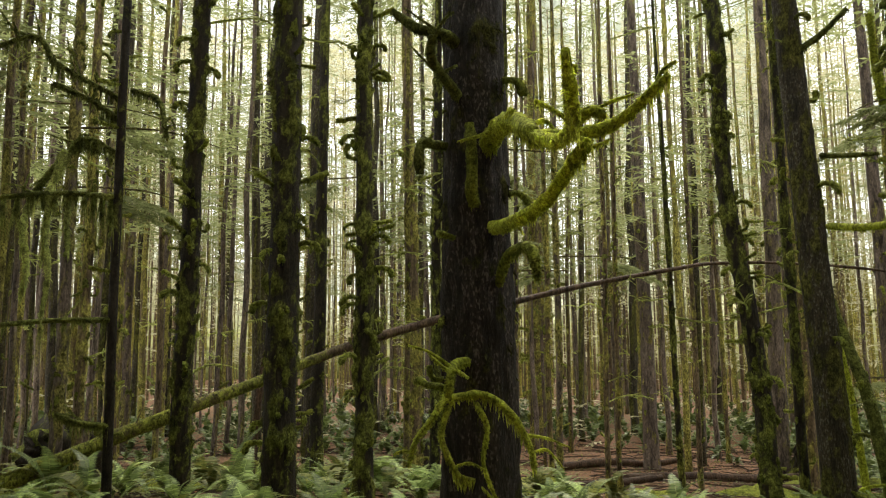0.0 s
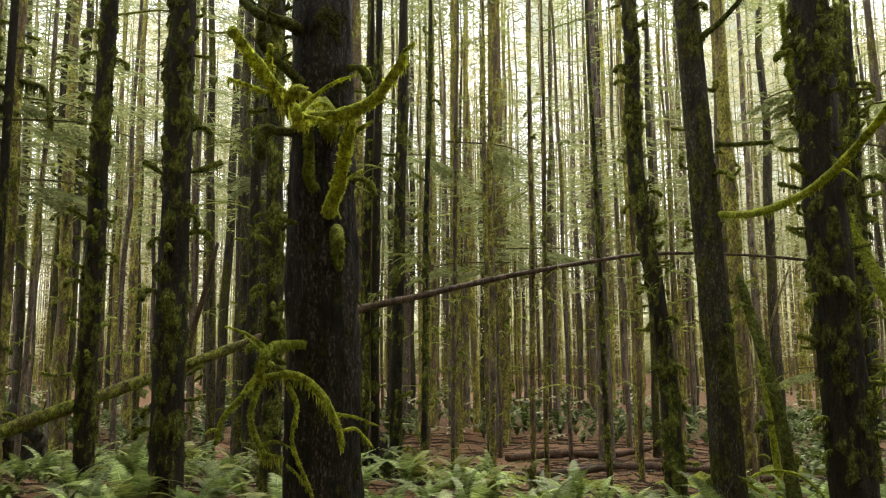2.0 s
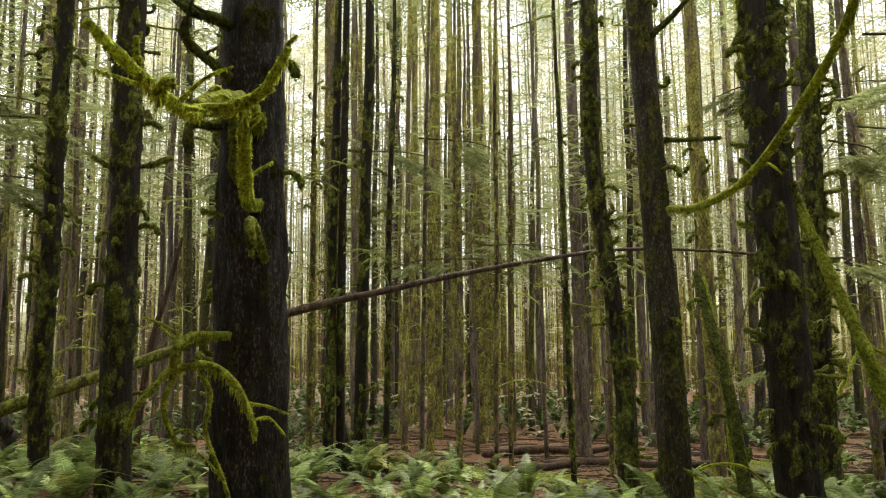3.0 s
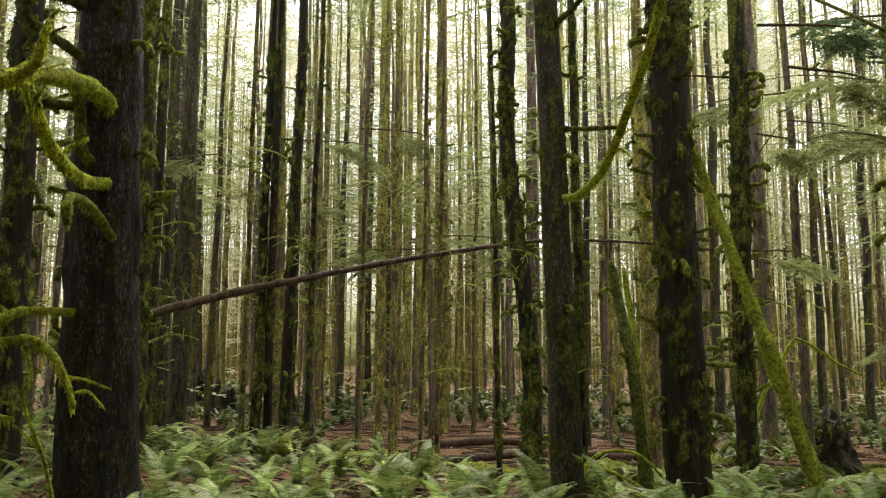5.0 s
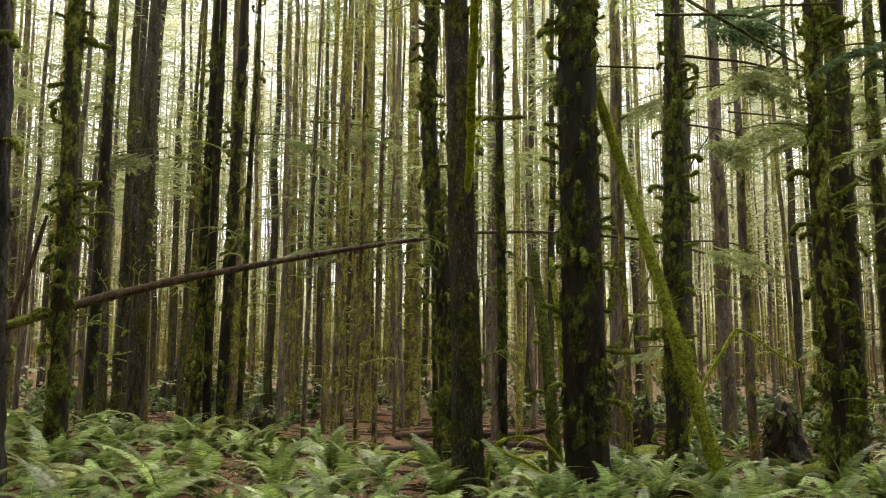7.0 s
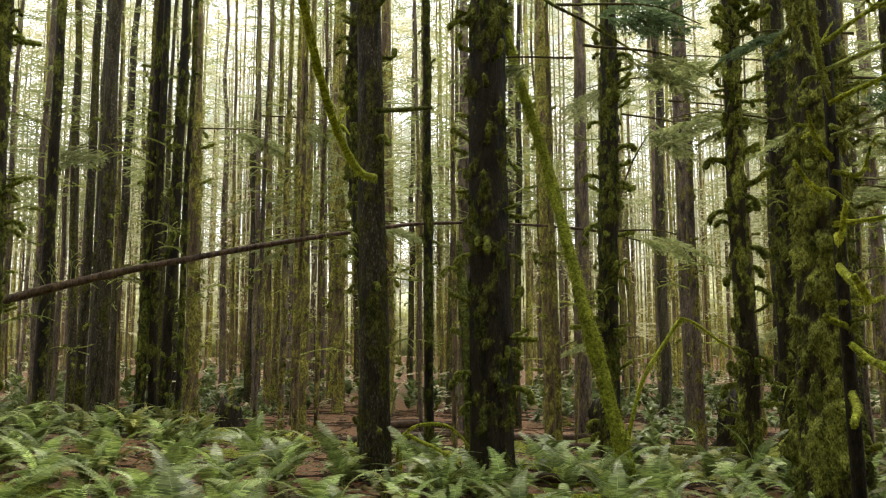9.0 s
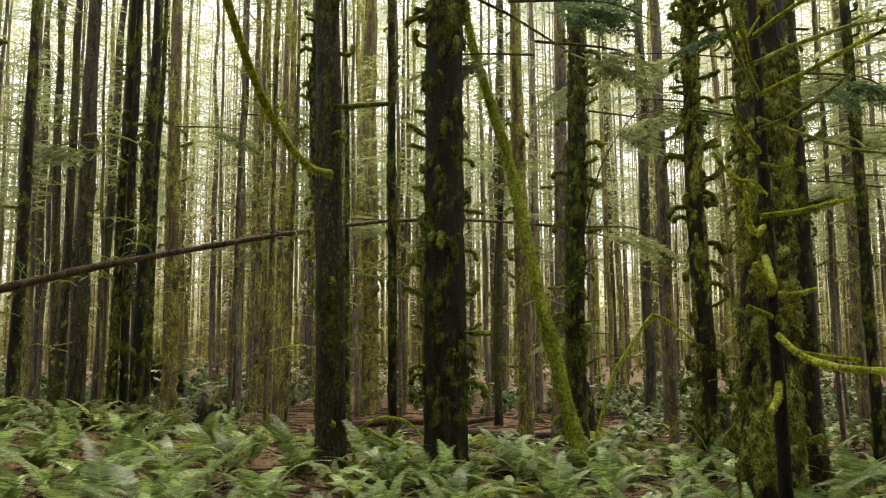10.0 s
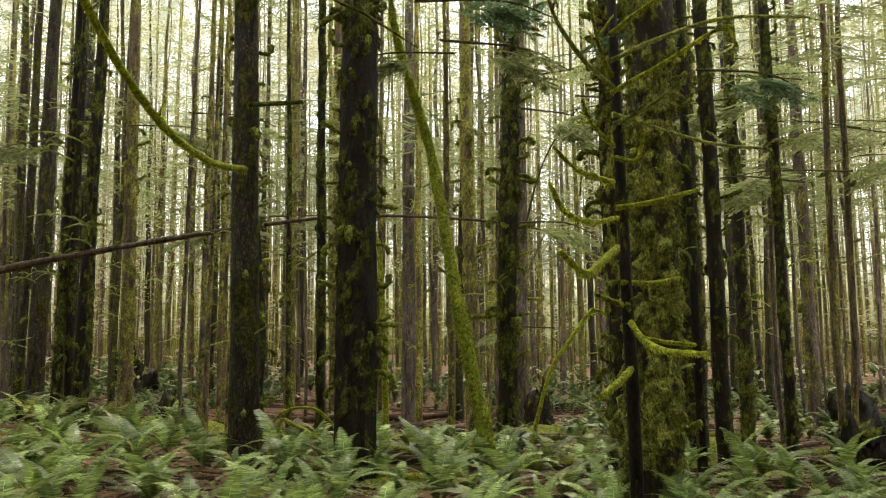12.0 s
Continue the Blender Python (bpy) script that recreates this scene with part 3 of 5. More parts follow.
t1, *_ = near_tree(-3.58, 8.65, 0.06, 0.05, "thin dark dead spruce hung with trailing moss", 2, (0.0, -0.02), 14, -0.3, None, 16, 10, 0.03, 0.06, 0.02, 300, crown=False)
for i, pts in enumerate(([(-3.58, 8.6, 3.33), (-4.1, 8.2, 3.3), (-4.9, 7.9, 3.15)], [(-3.58, 8.6, 1.98), (-4.2, 8.3, 1.95), (-5.0, 8.0, 1.85)], [(-3.6, 8.6, 4.2), (-3.9, 8.4, 4.4), (-4.25, 8.3, 4.55)], [(-3.6, 8.6, 4.45), (-3.95, 8.4, 4.62), (-4.2, 8.2, 4.75)], [(-4.2, 8.2, 4.75), (-4.4, 8.1, 5.0), (-5.0, 8.0, 4.7)], [(-3.58, 8.6, 3.8), (-3.9, 8.4, 3.95), (-4.1, 8.3, 3.7), (-4.35, 8.2, 3.3)], [(-3.55, 8.7, 4.6), (-3.2, 8.6, 4.45), (-3.05, 8.5, 4.0)], [(-3.58, 8.6, 0.85), (-3.8, 8.4, 0.9), (-4.0, 8.3, 1.0)])):
    limb(t1, pts, 0.03, 0.025, 60 + i, MOSS, twigs=3, hair=3000 if i in (0, 5) else 900, hang=0.7 if i == 0 else 0.5 if i in (1, 5) else 0.35)
for i, pts in enumerate(([(-4.05, 8.3, 3.78), (-4.14, 8.2, 3.4), (-4.18, 8.2, 2.9), (-4.1, 8.15, 2.45), (-4.14, 8.15, 2.0)], [(-4.3, 8.15, 3.3), (-4.36, 8.1, 2.95), (-4.3, 8.1, 2.5), (-4.34, 8.1, 2.2)], [(-3.98, 8.3, 3.32), (-4.0, 8.28, 3.0), (-3.95, 8.25, 2.72)])):
    limb(t1, pts, (0.05, 0.042, 0.03)[i], 0.018, 75 + i, MOSS_PALE, hair=(1800, 1300, 700)[i], hang=0.4, lump=0.7, hair_len=0.05, droop=0.8, label="trailing drape of pale moss")
near_tree(-3.48, 10.7, 0.15, 0.12, "slender mossy spruce with knobbly stubs", 3, (0.022, -0.04), 22, 0.05, stubs=26)
near_tree(-1.88, 9.3, 0.215, 0.17, "dark spruce trunk patched with moss", 4, (0.0, -0.02), 25, -0.02, stubs=24)
near_tree(-1.13, 11.35, 0.15, 0.125, "mossy spruce bristling with short stubs", 5, (0, -0.02), 22, 0.1, stubs=34, size=1.15)
near_tree(-0.74, 15.9, 0.065, 0.055, "pole-thin pale mossy spruce beside dark ones", 6, (0.005, 0), 16, 0.15, BARK_FAR, stubs=8, seg=14, crown=False)
near_tree(-0.19, 14.6, 0.105, 0.09, "thin dark spruce in a tight cluster", 7, (0.015, 0), 20, -0.05, stubs=10, seg=18)
near_tree(0.03, 14.7, 0.09, 0.08, "thin dark spruce in a tight cluster", 8, (0.01, -0.02), 20, -0.2, stubs=6, seg=18)
near_tree(0.43, 14.26, 0.125, 0.105, "slim spruce with moss low on its trunk", 9, (0.02, 0), 22, -0.05, stubs=10, seg=20)
near_tree(0.95, 13.5, 0.06, 0.048, "pole-thin mossy young spruce", 10, (0.02, -0.02), 15, 0.2, stubs=12, seg=14, crown=False)
near_tree(-3.1, 19.1, 0.25, 0.21, "straight grey-barked spruce in the ferns", 11, (0, 0), 26, -0.2, BARK_FILM, 20, 6, fine=0.15)
near_tree(-0.66, 18.8, 0.19, 0.165, "mossy spruce with curled stubs", 12, (-0.02, 0.02), 25, 0.1, BARK_FAR, 20, 20, fine=0.15)
near_tree(3.2, 27.2, 0.31, 0.25, "tall moss-ringed spruce above brown litter", 13, (0, -0.03), 28, 0.2, BARK_FAR, 20, 20, fine=0.15, size=1.4)
near_tree(5.98, 23.4, 0.25, 0.205, "straight grey spruce trunk with pale flecks", 14, (0, 0.02), 27, -0.35, BARK_MAUVE, 20, 3, fine=0.15)
near_tree(4.58, 11.4, 0.155, 0.125, "leaning mossy spruce with knobbly stubs", 15, (-0.05, 0.055), 22, 0.05, None, stubs=34, wobble=0.14)
jt, *_ = near_tree(4.86, 10.0, 0.225, 0.185, "smooth dark spruce with one long mossy limb", 16, (-0.025, 0.03), 25, 0.02, BARK_FILM, 34, 6, 0.03, 0.04, 0.015, 500)
limb(jt, [(4.85, 9.8, 3.16), (4.83, 8.6, 2.96), (4.83, 7.3, 2.94), (4.82, 6.2, 3.18), (4.83, 5.3, 3.55), (4.83, 4.9, 3.95), (4.83, 4.75, 4.5)], 0.045, 0.03, 31, MOSS_LEAN, twigs=4, hair=2600, hang=0.12, label="long curved limb sheathed in yellow-green moss")
limb(jt, [(4.85, 9.9, 4.1), (5.1, 9.85, 4.08), (5.6, 9.9, 4.12)], 0.035, 0.03, 32, MOSS, hair=500, hang=0.1)
limb(jt, [(4.78, 10.1, 5.6), (5.0, 9.9, 5.75), (5.25, 9.7, 6.0)], 0.045, 0.035, 33, MOSS, hair=500, hang=0.1)
broad, *_ = near_tree(6.35, 9.95, 0.315, 0.275, "broad spruce with black bark under clumped moss", 17, (0, 0.04), 26, -0.06, None, 40, 40, 0.04, 0.09, 0.075, 6500, size=1.1, fine=0.06)
limb(broad, [(6.4, 9.9, 6.3), (6.5, 7.8, 5.2), (6.68, 5.94, 3.87), (7.04, 5.88, 3.61), (7.48, 5.83, 3.29)], 0.022, 0.008, 34, TWIG, hair=0, lump=0.1, seg=6, label="thin bare dark bough")
lean_path = [(8.3, 10.0, -1.5), (8.08, 10.27, -0.45), (7.82, 10.57, 0.79), (7.69, 10.77, 1.46), (7.36, 11.6, 3.42), (7.12, 11.8, 4.4), (6.93, 11.8, 5.05), (6.72, 11.7, 5.8), (6.6, 11.6, 6.8)]
leaner = tagged(empty("leaning_tree", 8.25, 10.05, floor_z(8.25, 10.05)), "leaning dead tree sheathed in yellow-green moss", "tree", "trees along the walk")
place("trunk", limb_mesh("trunk", [tuple(Vector(p) - Vector(leaner.location)) for p in lean_path], 0.08, 0.035, BARK, 42, 12, 12, 0, 0, 0.1, 0.2), leaner)
limb(leaner, lean_path, 0.115, 0.05, 41, MOSS_LEAN, steps=14, seg=16, hair=9000, hang=0.0, lump=0.3, hair_len=0.06)
near_tree(8.52, 13.8, 0.2, 0.175, "mossy spruce with clumped stubs", 18, (0.02, 0.01), 25, 0.08, None, stubs=34, size=1.2)
near_tree(12.15, 21.7, 0.22, 0.205, "plain reddish-brown spruce with bare trunk", 19, (-0.005, 0), 26, -0.3, BARK_MAUVE, 20, 6, fine=0.15)
near_tree(10.07, 11.25, 0.17, 0.125, "mossy spruce studded with green stubs", 20, (-0.015, -0.035), 22, 0.05, BARK_SHAG, stubs=50, size=1.3)
near_tree(12.17, 15.0, 0.265, 0.235, "dark rough-barked spruce with scattered stubs", 21, (-0.015, -0.05), 25, -0.05, stubs=20)
near_tree(9.9, 8.45, 0.33, 0.275, "stout spruce wrapped in shaggy moss", 22, (0.03, 0), 26, 0.22, BARK_SHAG, 44, 30, 0.04, 0.1, 0.09, 9000, size=0.9, fine=0.05)
nt, *_ = near_tree(9.37, 6.6, 0.07, 0.045, "thin dead sapling with long mossy side branches", 23, (-0.022, -0.015), 9, -0.3, None, 16, 5, 0.05, 0.08, 0.02, 500, crown=False, flare=0.2)
for i, (pts, r, bright, hang) in enumerate((
        ([(9.34, 6.57, 0.97), (9.38, 6.15, 0.79), (9.43, 5.61, 0.71), (9.5, 4.8, 0.70)], 0.03, True, 0.05),
        ([(9.36, 6.2, 0.82), (9.55, 6.0, 0.78), (9.75, 5.95, 0.76)], 0.018, True, 0.03),
        ([(9.35, 6.6, 0.55), (9.15, 6.1, 0.46), (8.93, 5.71, 0.36)], 0.032, True, 0.04),
        ([(9.2, 6.4, 2.22), (8.95, 6.05, 2.2), (8.75, 5.85, 2.26), (8.6, 5.7, 2.38)], 0.018, False, 0.05),
        ([(9.23, 6.4, 3.1), (8.9, 5.8, 3.12), (8.62, 5.3, 3.25), (8.5, 5.1, 3.45)], 0.016, False, 0.0),
        ([(9.22, 6.4, 3.2), (9.08, 6.2, 3.4), (9.0, 6.1, 3.75)], 0.016, False, 0.0),
        ([(9.22, 6.4, 1.62), (8.95, 5.6, 1.42), (8.72, 4.95, 1.27), (8.52, 4.7, 1.4)], 0.03, True, 0.08),
        ([(9.24, 6.45, 1.9), (8.9, 5.7, 1.75), (8.6, 5.0, 1.72), (8.45, 4.6, 1.85)], 0.022, True, 0.08),
        ([(9.27, 6.5, 1.32), (9.6, 6.75, 1.33), (9.93, 7.1, 1.4)], 0.022, True, 0.05),
        ([(9.25, 6.5, 2.0), (9.55, 6.3, 2.02), (9.9, 6.2, 2.1)], 0.022, True, 0.05),
        ([(9.25, 6.4, 1.12), (9.1, 6.3, 1.16), (8.98, 6.2, 1.2)], 0.02, True, 0.03),
        ([(9.22, 6.4, 2.55), (9.0, 6.2, 2.7), (8.9, 6.1, 2.9)], 0.015, False, 0.05),
        ([(9.22, 6.4, 2.75), (9.5, 6.2, 2.85), (9.85, 6.0, 3.1)], 0.016, False, 0.08),
        ([(9.22, 6.4, 3.05), (9.6, 6.1, 3.2), (10.0, 5.7, 3.35), (10.1, 5.6, 3.15)], 0.016, False, 0.1),
        ([(9.22, 6.4, 3.35), (9.6, 6.3, 3.5), (10.2, 6.2, 3.65), (10.9, 6.1, 3.6)], 0.016, False, 0.05),
        ([(9.22, 6.4, 3.6), (9.5, 6.3, 3.8), (9.9, 6.2, 4.0)], 0.016, False, 0.05),
        ([(9.22, 6.4, 2.85), (9.7, 6.6, 2.75), (10.2, 6.6, 2.6), (10.7, 6.6, 2.55)], 0.014, False, 0.1),
        ([(9.24, 6.45, 2.45), (9.4, 6.3, 2.4), (9.45, 6.2, 2.62)], 0.016, False, 0.05))):
    limb(nt, pts, r if bright else r * 1.5, r * 0.8, 80 + i, MOSS_BRIGHT if bright or i % 2 else MOSS_PALE, twigs=0 if bright else 2, hair=900 if bright else 500, hang=hang, seg=7, steps=5)

# trees past the end of the walk
near_tree(11.55, 11.1, 0.135, 0.115, "slim dark spruce beside a mossy one", 24, (-0.01, 0), 22, -0.05, stubs=14, seg=20)
near_tree(13.54, 16.1, 0.155, 0.13, "slim mossy spruce with small stubs", 25, (0, 0), 23, 0.1, stubs=20, seg=20)
near_tree(12.76, 11.85, 0.095, 0.085, "slim spruce in open litter", 26, (-0.005, 0), 20, 0.0, stubs=8, seg=18)
near_tree(16.68, 20.3, 0.2, 0.17, "straight bare-trunked spruce by fallen logs", 27, (-0.005, 0), 25, -0.1, BARK_MAUVE, 20, 5, fine=0.15)

for i, (x, y, r, h) in enumerate(((2.87, 14.3, 0.055, 13), (4.33, 14.85, 0.06, 14), (1.47, 16.7, 0.06, 15), (7.55, 13.0, 0.065, 9), (11.24, 11.25, 0.08, 14), (2.26, 15.8, 0.075, 15), (3.17, 14.75, 0.055, 13), (5.44, 12.3, 0.085, 16), (10.98, 16.75, 0.12, 18), (2.25, 17.05, 0.07, 15), (-2.37, 15.1, 0.14, 20), (-5.45, 11.35, 0.1, 16), (5.73, 18.2, 0.07, 14))):
    near_tree(x, y, r, r * 0.82, ("pole-thin young spruce with small mossy knobs", "slim mossy young spruce among ferns")[i % 2], 120 + i, (random.Random(i).uniform(-0.02, 0.02), 0), h, 0.1 if i % 2 else -0.1, (BARK_FAR, BARK, BARK_MAUVE)[i % 3], 14, 12, 0.06, 0.06, 0.03, 250, 0.12, False, 0.8)

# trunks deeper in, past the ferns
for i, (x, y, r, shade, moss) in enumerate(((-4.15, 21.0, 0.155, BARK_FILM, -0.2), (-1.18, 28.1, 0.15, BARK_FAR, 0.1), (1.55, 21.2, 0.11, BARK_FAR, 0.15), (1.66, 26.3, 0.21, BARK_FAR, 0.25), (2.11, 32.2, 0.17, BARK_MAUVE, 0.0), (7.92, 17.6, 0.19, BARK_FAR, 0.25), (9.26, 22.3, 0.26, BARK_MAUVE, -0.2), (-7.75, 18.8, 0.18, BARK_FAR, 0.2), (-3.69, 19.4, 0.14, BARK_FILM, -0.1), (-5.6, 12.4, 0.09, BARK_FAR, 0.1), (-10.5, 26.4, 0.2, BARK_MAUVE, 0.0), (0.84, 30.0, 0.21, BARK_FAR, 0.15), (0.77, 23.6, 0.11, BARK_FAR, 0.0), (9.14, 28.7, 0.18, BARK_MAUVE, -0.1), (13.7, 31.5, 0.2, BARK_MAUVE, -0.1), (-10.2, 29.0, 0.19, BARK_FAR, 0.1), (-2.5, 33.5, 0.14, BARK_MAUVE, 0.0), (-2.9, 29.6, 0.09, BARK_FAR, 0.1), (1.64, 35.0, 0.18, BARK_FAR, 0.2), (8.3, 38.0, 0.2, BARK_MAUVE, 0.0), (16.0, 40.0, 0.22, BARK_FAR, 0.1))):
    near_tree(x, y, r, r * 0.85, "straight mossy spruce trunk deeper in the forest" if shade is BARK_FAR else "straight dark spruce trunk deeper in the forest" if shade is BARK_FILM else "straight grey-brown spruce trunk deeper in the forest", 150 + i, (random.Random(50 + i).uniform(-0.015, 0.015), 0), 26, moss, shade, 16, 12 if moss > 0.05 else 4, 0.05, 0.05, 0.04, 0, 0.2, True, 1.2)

# ---- leaning and fallen poles ----
pole_path = [(-5.9, 10.2, -0.1), (-5.61, 10.3, 0.0), (-4.16, 10.9, 0.63), (-2.71, 11.8, 1.24), (-1.46, 12.5, 1.76), (-0.04, 13.0, 2.2), (0.9, 13.25, 2.42), (2.39, 14.0, 2.81), (4.35, 14.7, 3.2), (5.3, 15.2, 3.36), (6.8, 15.3, 3.36), (8.57, 15.4, 3.22), (9.83, 15.5, 2.95)]
pole = tagged(empty("fallen_pole", -5.9, 10.2, floor_z(-5.9, 10.2)), "long fallen spruce pole leaning through the trees", "fallen tree")
o = Vector(pole.location)
pp = smooth_path([tuple(Vector(p) - o) for p in pole_path], 10)
pr = 0.02 + 0.1 * (1 - np.linspace(0, 1, len(pp))) ** 1.5
pv, pf = tube(pp, pr, 12, lambda p, a, s: 1 + 0.12 * noise.noise(p * 7) + (0.35 * max(0, noise.noise(p * 2.2 + Vector((4, 1, 7))) - 0.05)))
place("trunk", mesh_of("trunk", pv, pf, POLE_WOOD, [1.0 * max(0, 1 - i // 12 / 70) + 0.35 * noise.noise(v * 1.4) for i, v in enumerate(pv)]), pole)
rng = random.Random(5)
for _ in range(16):
    i = rng.randrange(20, len(pp) - 4)
    up = Vector((rng.uniform(-0.3, 0.3), rng.uniform(-0.6, 0.6), rng.choice((1, 1, -1)) * rng.uniform(0.3, 1)))
    p = Vector(pp[i])
    place("twig", limb_mesh("twig", [tuple(p), tuple(p + up * 0.12 + Vector((0.05, 0, 0))), tuple(p + up * 0.26 + Vector((0.14, 0, 0)))], 0.012, 0.006, TWIG, 200 + i, 3, 5, 0, 0, 0.1, 0.4), pole)


for k, (x, y, z, a, up) in enumerate(((-0.95, 12.72, 1.98, 60, -70), (-0.82, 12.75, 2.02, 200, -60), (-0.7, 12.8, 2.05, 320, -75), (-0.6, 12.82, 2.06, 120, -50), (-1.05, 12.7, 1.95, 260, -55))):
    place("twig", SIDE_BRANCHES[k], pole, Matrix.Translation(Vector((x, y, z)) - o) @ pose(0, 0, 0, 0, 0, a) @ pose(0, 0, 0, 0, up, 0) @ Matrix.Scale(0.5, 4), "yellow-green mossy twigs")


def pole_thing(name, label, points, r0, r1, mat, seed, category="fallen tree", **more):
    p0 = points[0]
    thing = tagged(empty(name, *p0), label, category)
    place("stem", limb_mesh("stem", [tuple(Vector(p) - Vector(p0)) for p in points], r0, r1, mat, seed, **more), thing)
    return thing


pole_thing("arched_sapling", "thin arched sapling furred with bright yellow-green moss", [(9.0, 15.3, floor_z(9.0, 15.3) - 0.05), (9.45, 15.5, 0.15), (10.0, 15.8, 0.95), (10.35, 16.0, 1.4), (10.45, 16.0, 1.47), (10.7, 15.9, 1.35), (11.1, 15.7, 1.0), (11.5, 15.5, 0.75)], 0.046, 0.022, MOSS_BRIGHT, 300, "tree", hair=2200, hang=0.2)
snag = pole_thing("broken_snag", "short broken mossy snag leaning aside", [(6.12, 11.0, floor_z(6.12, 11.0) - 0.1), (6.05, 11.4, 0.8), (5.97, 11.9, 1.9), (5.92, 12.2, 2.6)], 0.1, 0.065, MOSS, 301, "snag", hair=1800, hang=0.2, seg=12)
for k, (z, a) in enumerate(((0.9, 20), (1.5, 160), (2.2, 250), (2.9, 60), (3.2, 200))):
    place("branch_stub", STUBS[k], snag, pose(-0.02 - 0.05 * z, 0.3 * z, z, 0, 0, a) @ Matrix.Translation((0.06, 0, 0)) @ Matrix.Scale(1.3, 4))
pole_thing("leaning_pole", "slim leaning pole with yellow moss", [(6.5, 12.5, floor_z(6.5, 12.5) - 0.1), (6.42, 12.7, 1.0), (6.3, 13.0, 2.6)], 0.06, 0.045, MOSS_BRIGHT, 302, "snag", hair=1500, hang=0.1)
pole_thing("bent_sapling", "thin bent bare sapling with dull moss", [(8.6, 19.0, floor_z(8.6, 19.0) - 0.1), (8.75, 19.0, 0.5), (9.1, 19.0, 2.0), (9.75, 19.2, 3.5)], 0.04, 0.025, BARK_FAR, 305, "tree", moss=0.5, lump=0.1)
pole_thing("dead_pole", "bare rust-coloured dead pole leaning between trunks", [(-3.1, 13.0, floor_z(-3.1, 13.0) - 0.1), (-3.0, 13.2, 1.3), (-2.75, 13.4, 2.6), (-2.6, 13.5, 3.4)], 0.06, 0.035, RED_WOOD, 303, "snag", moss=0.1, lump=0.1)
pole_thing("dead_stick", "bare dark curved stick leaning on a trunk", [(9.0, 15.9, 3.0), (9.35, 16.0, 4.3), (9.75, 16.0, 5.14), (10.4, 16.1, 6.0)], 0.025, 0.012, TWIG, 304, "branch", moss=0.0, lump=0.1)
for i, (p, q, r) in enumerate((((6.5, 12.6), (8.5, 10.2), 0.065), ((7.2, 10.9), (9.4, 11.6), 0.06), ((5.1, 10.5), (6.3, 10.0), 0.05), ((1.2, 17.5), (5.2, 19.5), 0.12), ((4.5, 20.5), (9.5, 21.2), 0.13), ((6.8, 19.2), (10.2, 18.6), 0.09), ((-0.5, 16.5), (2.8, 17.2), 0.1), ((12.2, 13.4), (16.4, 15.4), 0.12), ((12.6, 10.6), (17.0, 11.2), 0.08), ((10.5, 17.5), (14.5, 19.0), 0.14), ((-8.0, 14.0), (-4.0, 15.5), 0.12), ((8.6, 16.8), (12.4, 16.4), 0.1), ((3.0, 22.5), (7.4, 24.2), 0.12))):
    pts = [(p[0] + (q[0] - p[0]) * u, p[1] + (q[1] - p[1]) * u, floor_z(p[0] + (q[0] - p[0]) * u, p[1] + (q[1] - p[1]) * u) + r * (0.5 + 0.9 * u)) for u in (0, 0.35, 0.7, 1)]
    red = i in (3, 4, 5, 12, 8)
    pole_thing("fallen_log", "rotting rust-brown log in needle litter" if red else "moss-covered log lying among ferns", pts, r, r * 0.7, RED_WOOD if red else (MOSS_BRIGHT if i in (0, 1, 2) else MOSS), 310 + i, "log", seg=12, steps=8, hair=0 if red else 1600, hang=0, lump=0.2, moss=0.25)


pole_thing("arched_branch", "arched fallen branch sleeved in yellow-green moss", [(5.08, 10.4, floor_z(5.08, 10.4)), (5.12, 10.4, -0.4), (5.22, 10.39, -0.2), (5.42, 10.38, -0.1), (5.72, 10.29, -0.09), (5.95, 10.22, -0.23), (6.12, 10.15, -0.5), (6.2, 10.1, floor_z(6.2, 10.1))], 0.022, 0.017, MOSS_LEAN, 330, "branch", hair=900, hang=0.05)
pole_thing("arched_branch", "low fallen branch sleeved in yellow-green moss", [(5.1, 10.75, floor_z(5.1, 10.75)), (5.19, 10.66, -0.3), (5.4, 10.56, -0.34), (5.65, 10.48, -0.44), (5.9, 10.29, -0.6), (6.1, 10.2, floor_z(6.1, 10.2))], 0.026, 0.02, MOSS_LEAN, 331, "branch", hair=900, hang=0.05)
for i, (ends, r, mat, label) in enumerate(((((6.7, 11.05), (8.0, 10.5)), 0.075, RED_WOOD, "bare purple-brown log in the litter"), (((6.45, 10.0), (7.7, 9.05)), 0.06, MOSS_LEAN, "moss-sleeved fallen limb among ferns"), (((13.0, 13.6), (15.6, 12.6)), 0.09, POLE_WOOD, "broken tan log among fallen wood"), (((13.3, 14.6), (14.7, 15.6)), 0.07, POLE_WOOD, "broken tan log among fallen wood"), (((0.3, 17.9), (1.5, 17.0)), 0.08, MOSS_LEAN, "moss-sleeved fallen limb among ferns"), (((-0.9, 20.6), (0.9, 19.6)), 0.1, MOSS, "mossy log sunk in ferns"))):
    (ax, ay), (bx, by) = ends
    pts = [(ax + (bx - ax) * u, ay + (by - ay) * u, floor_z(ax + (bx - ax) * u, ay + (by - ay) * u) + r * (0.7 + 2.2 * u)) for u in (0, 0.3, 0.65, 1)]
    pole_thing("fallen_log", label, pts, r, r * 0.75, mat, 340 + i, "log", seg=12, steps=8, hair=0 if mat in (RED_WOOD, POLE_WOOD) else 1500, hang=0, lump=0.2, moss=0.2)


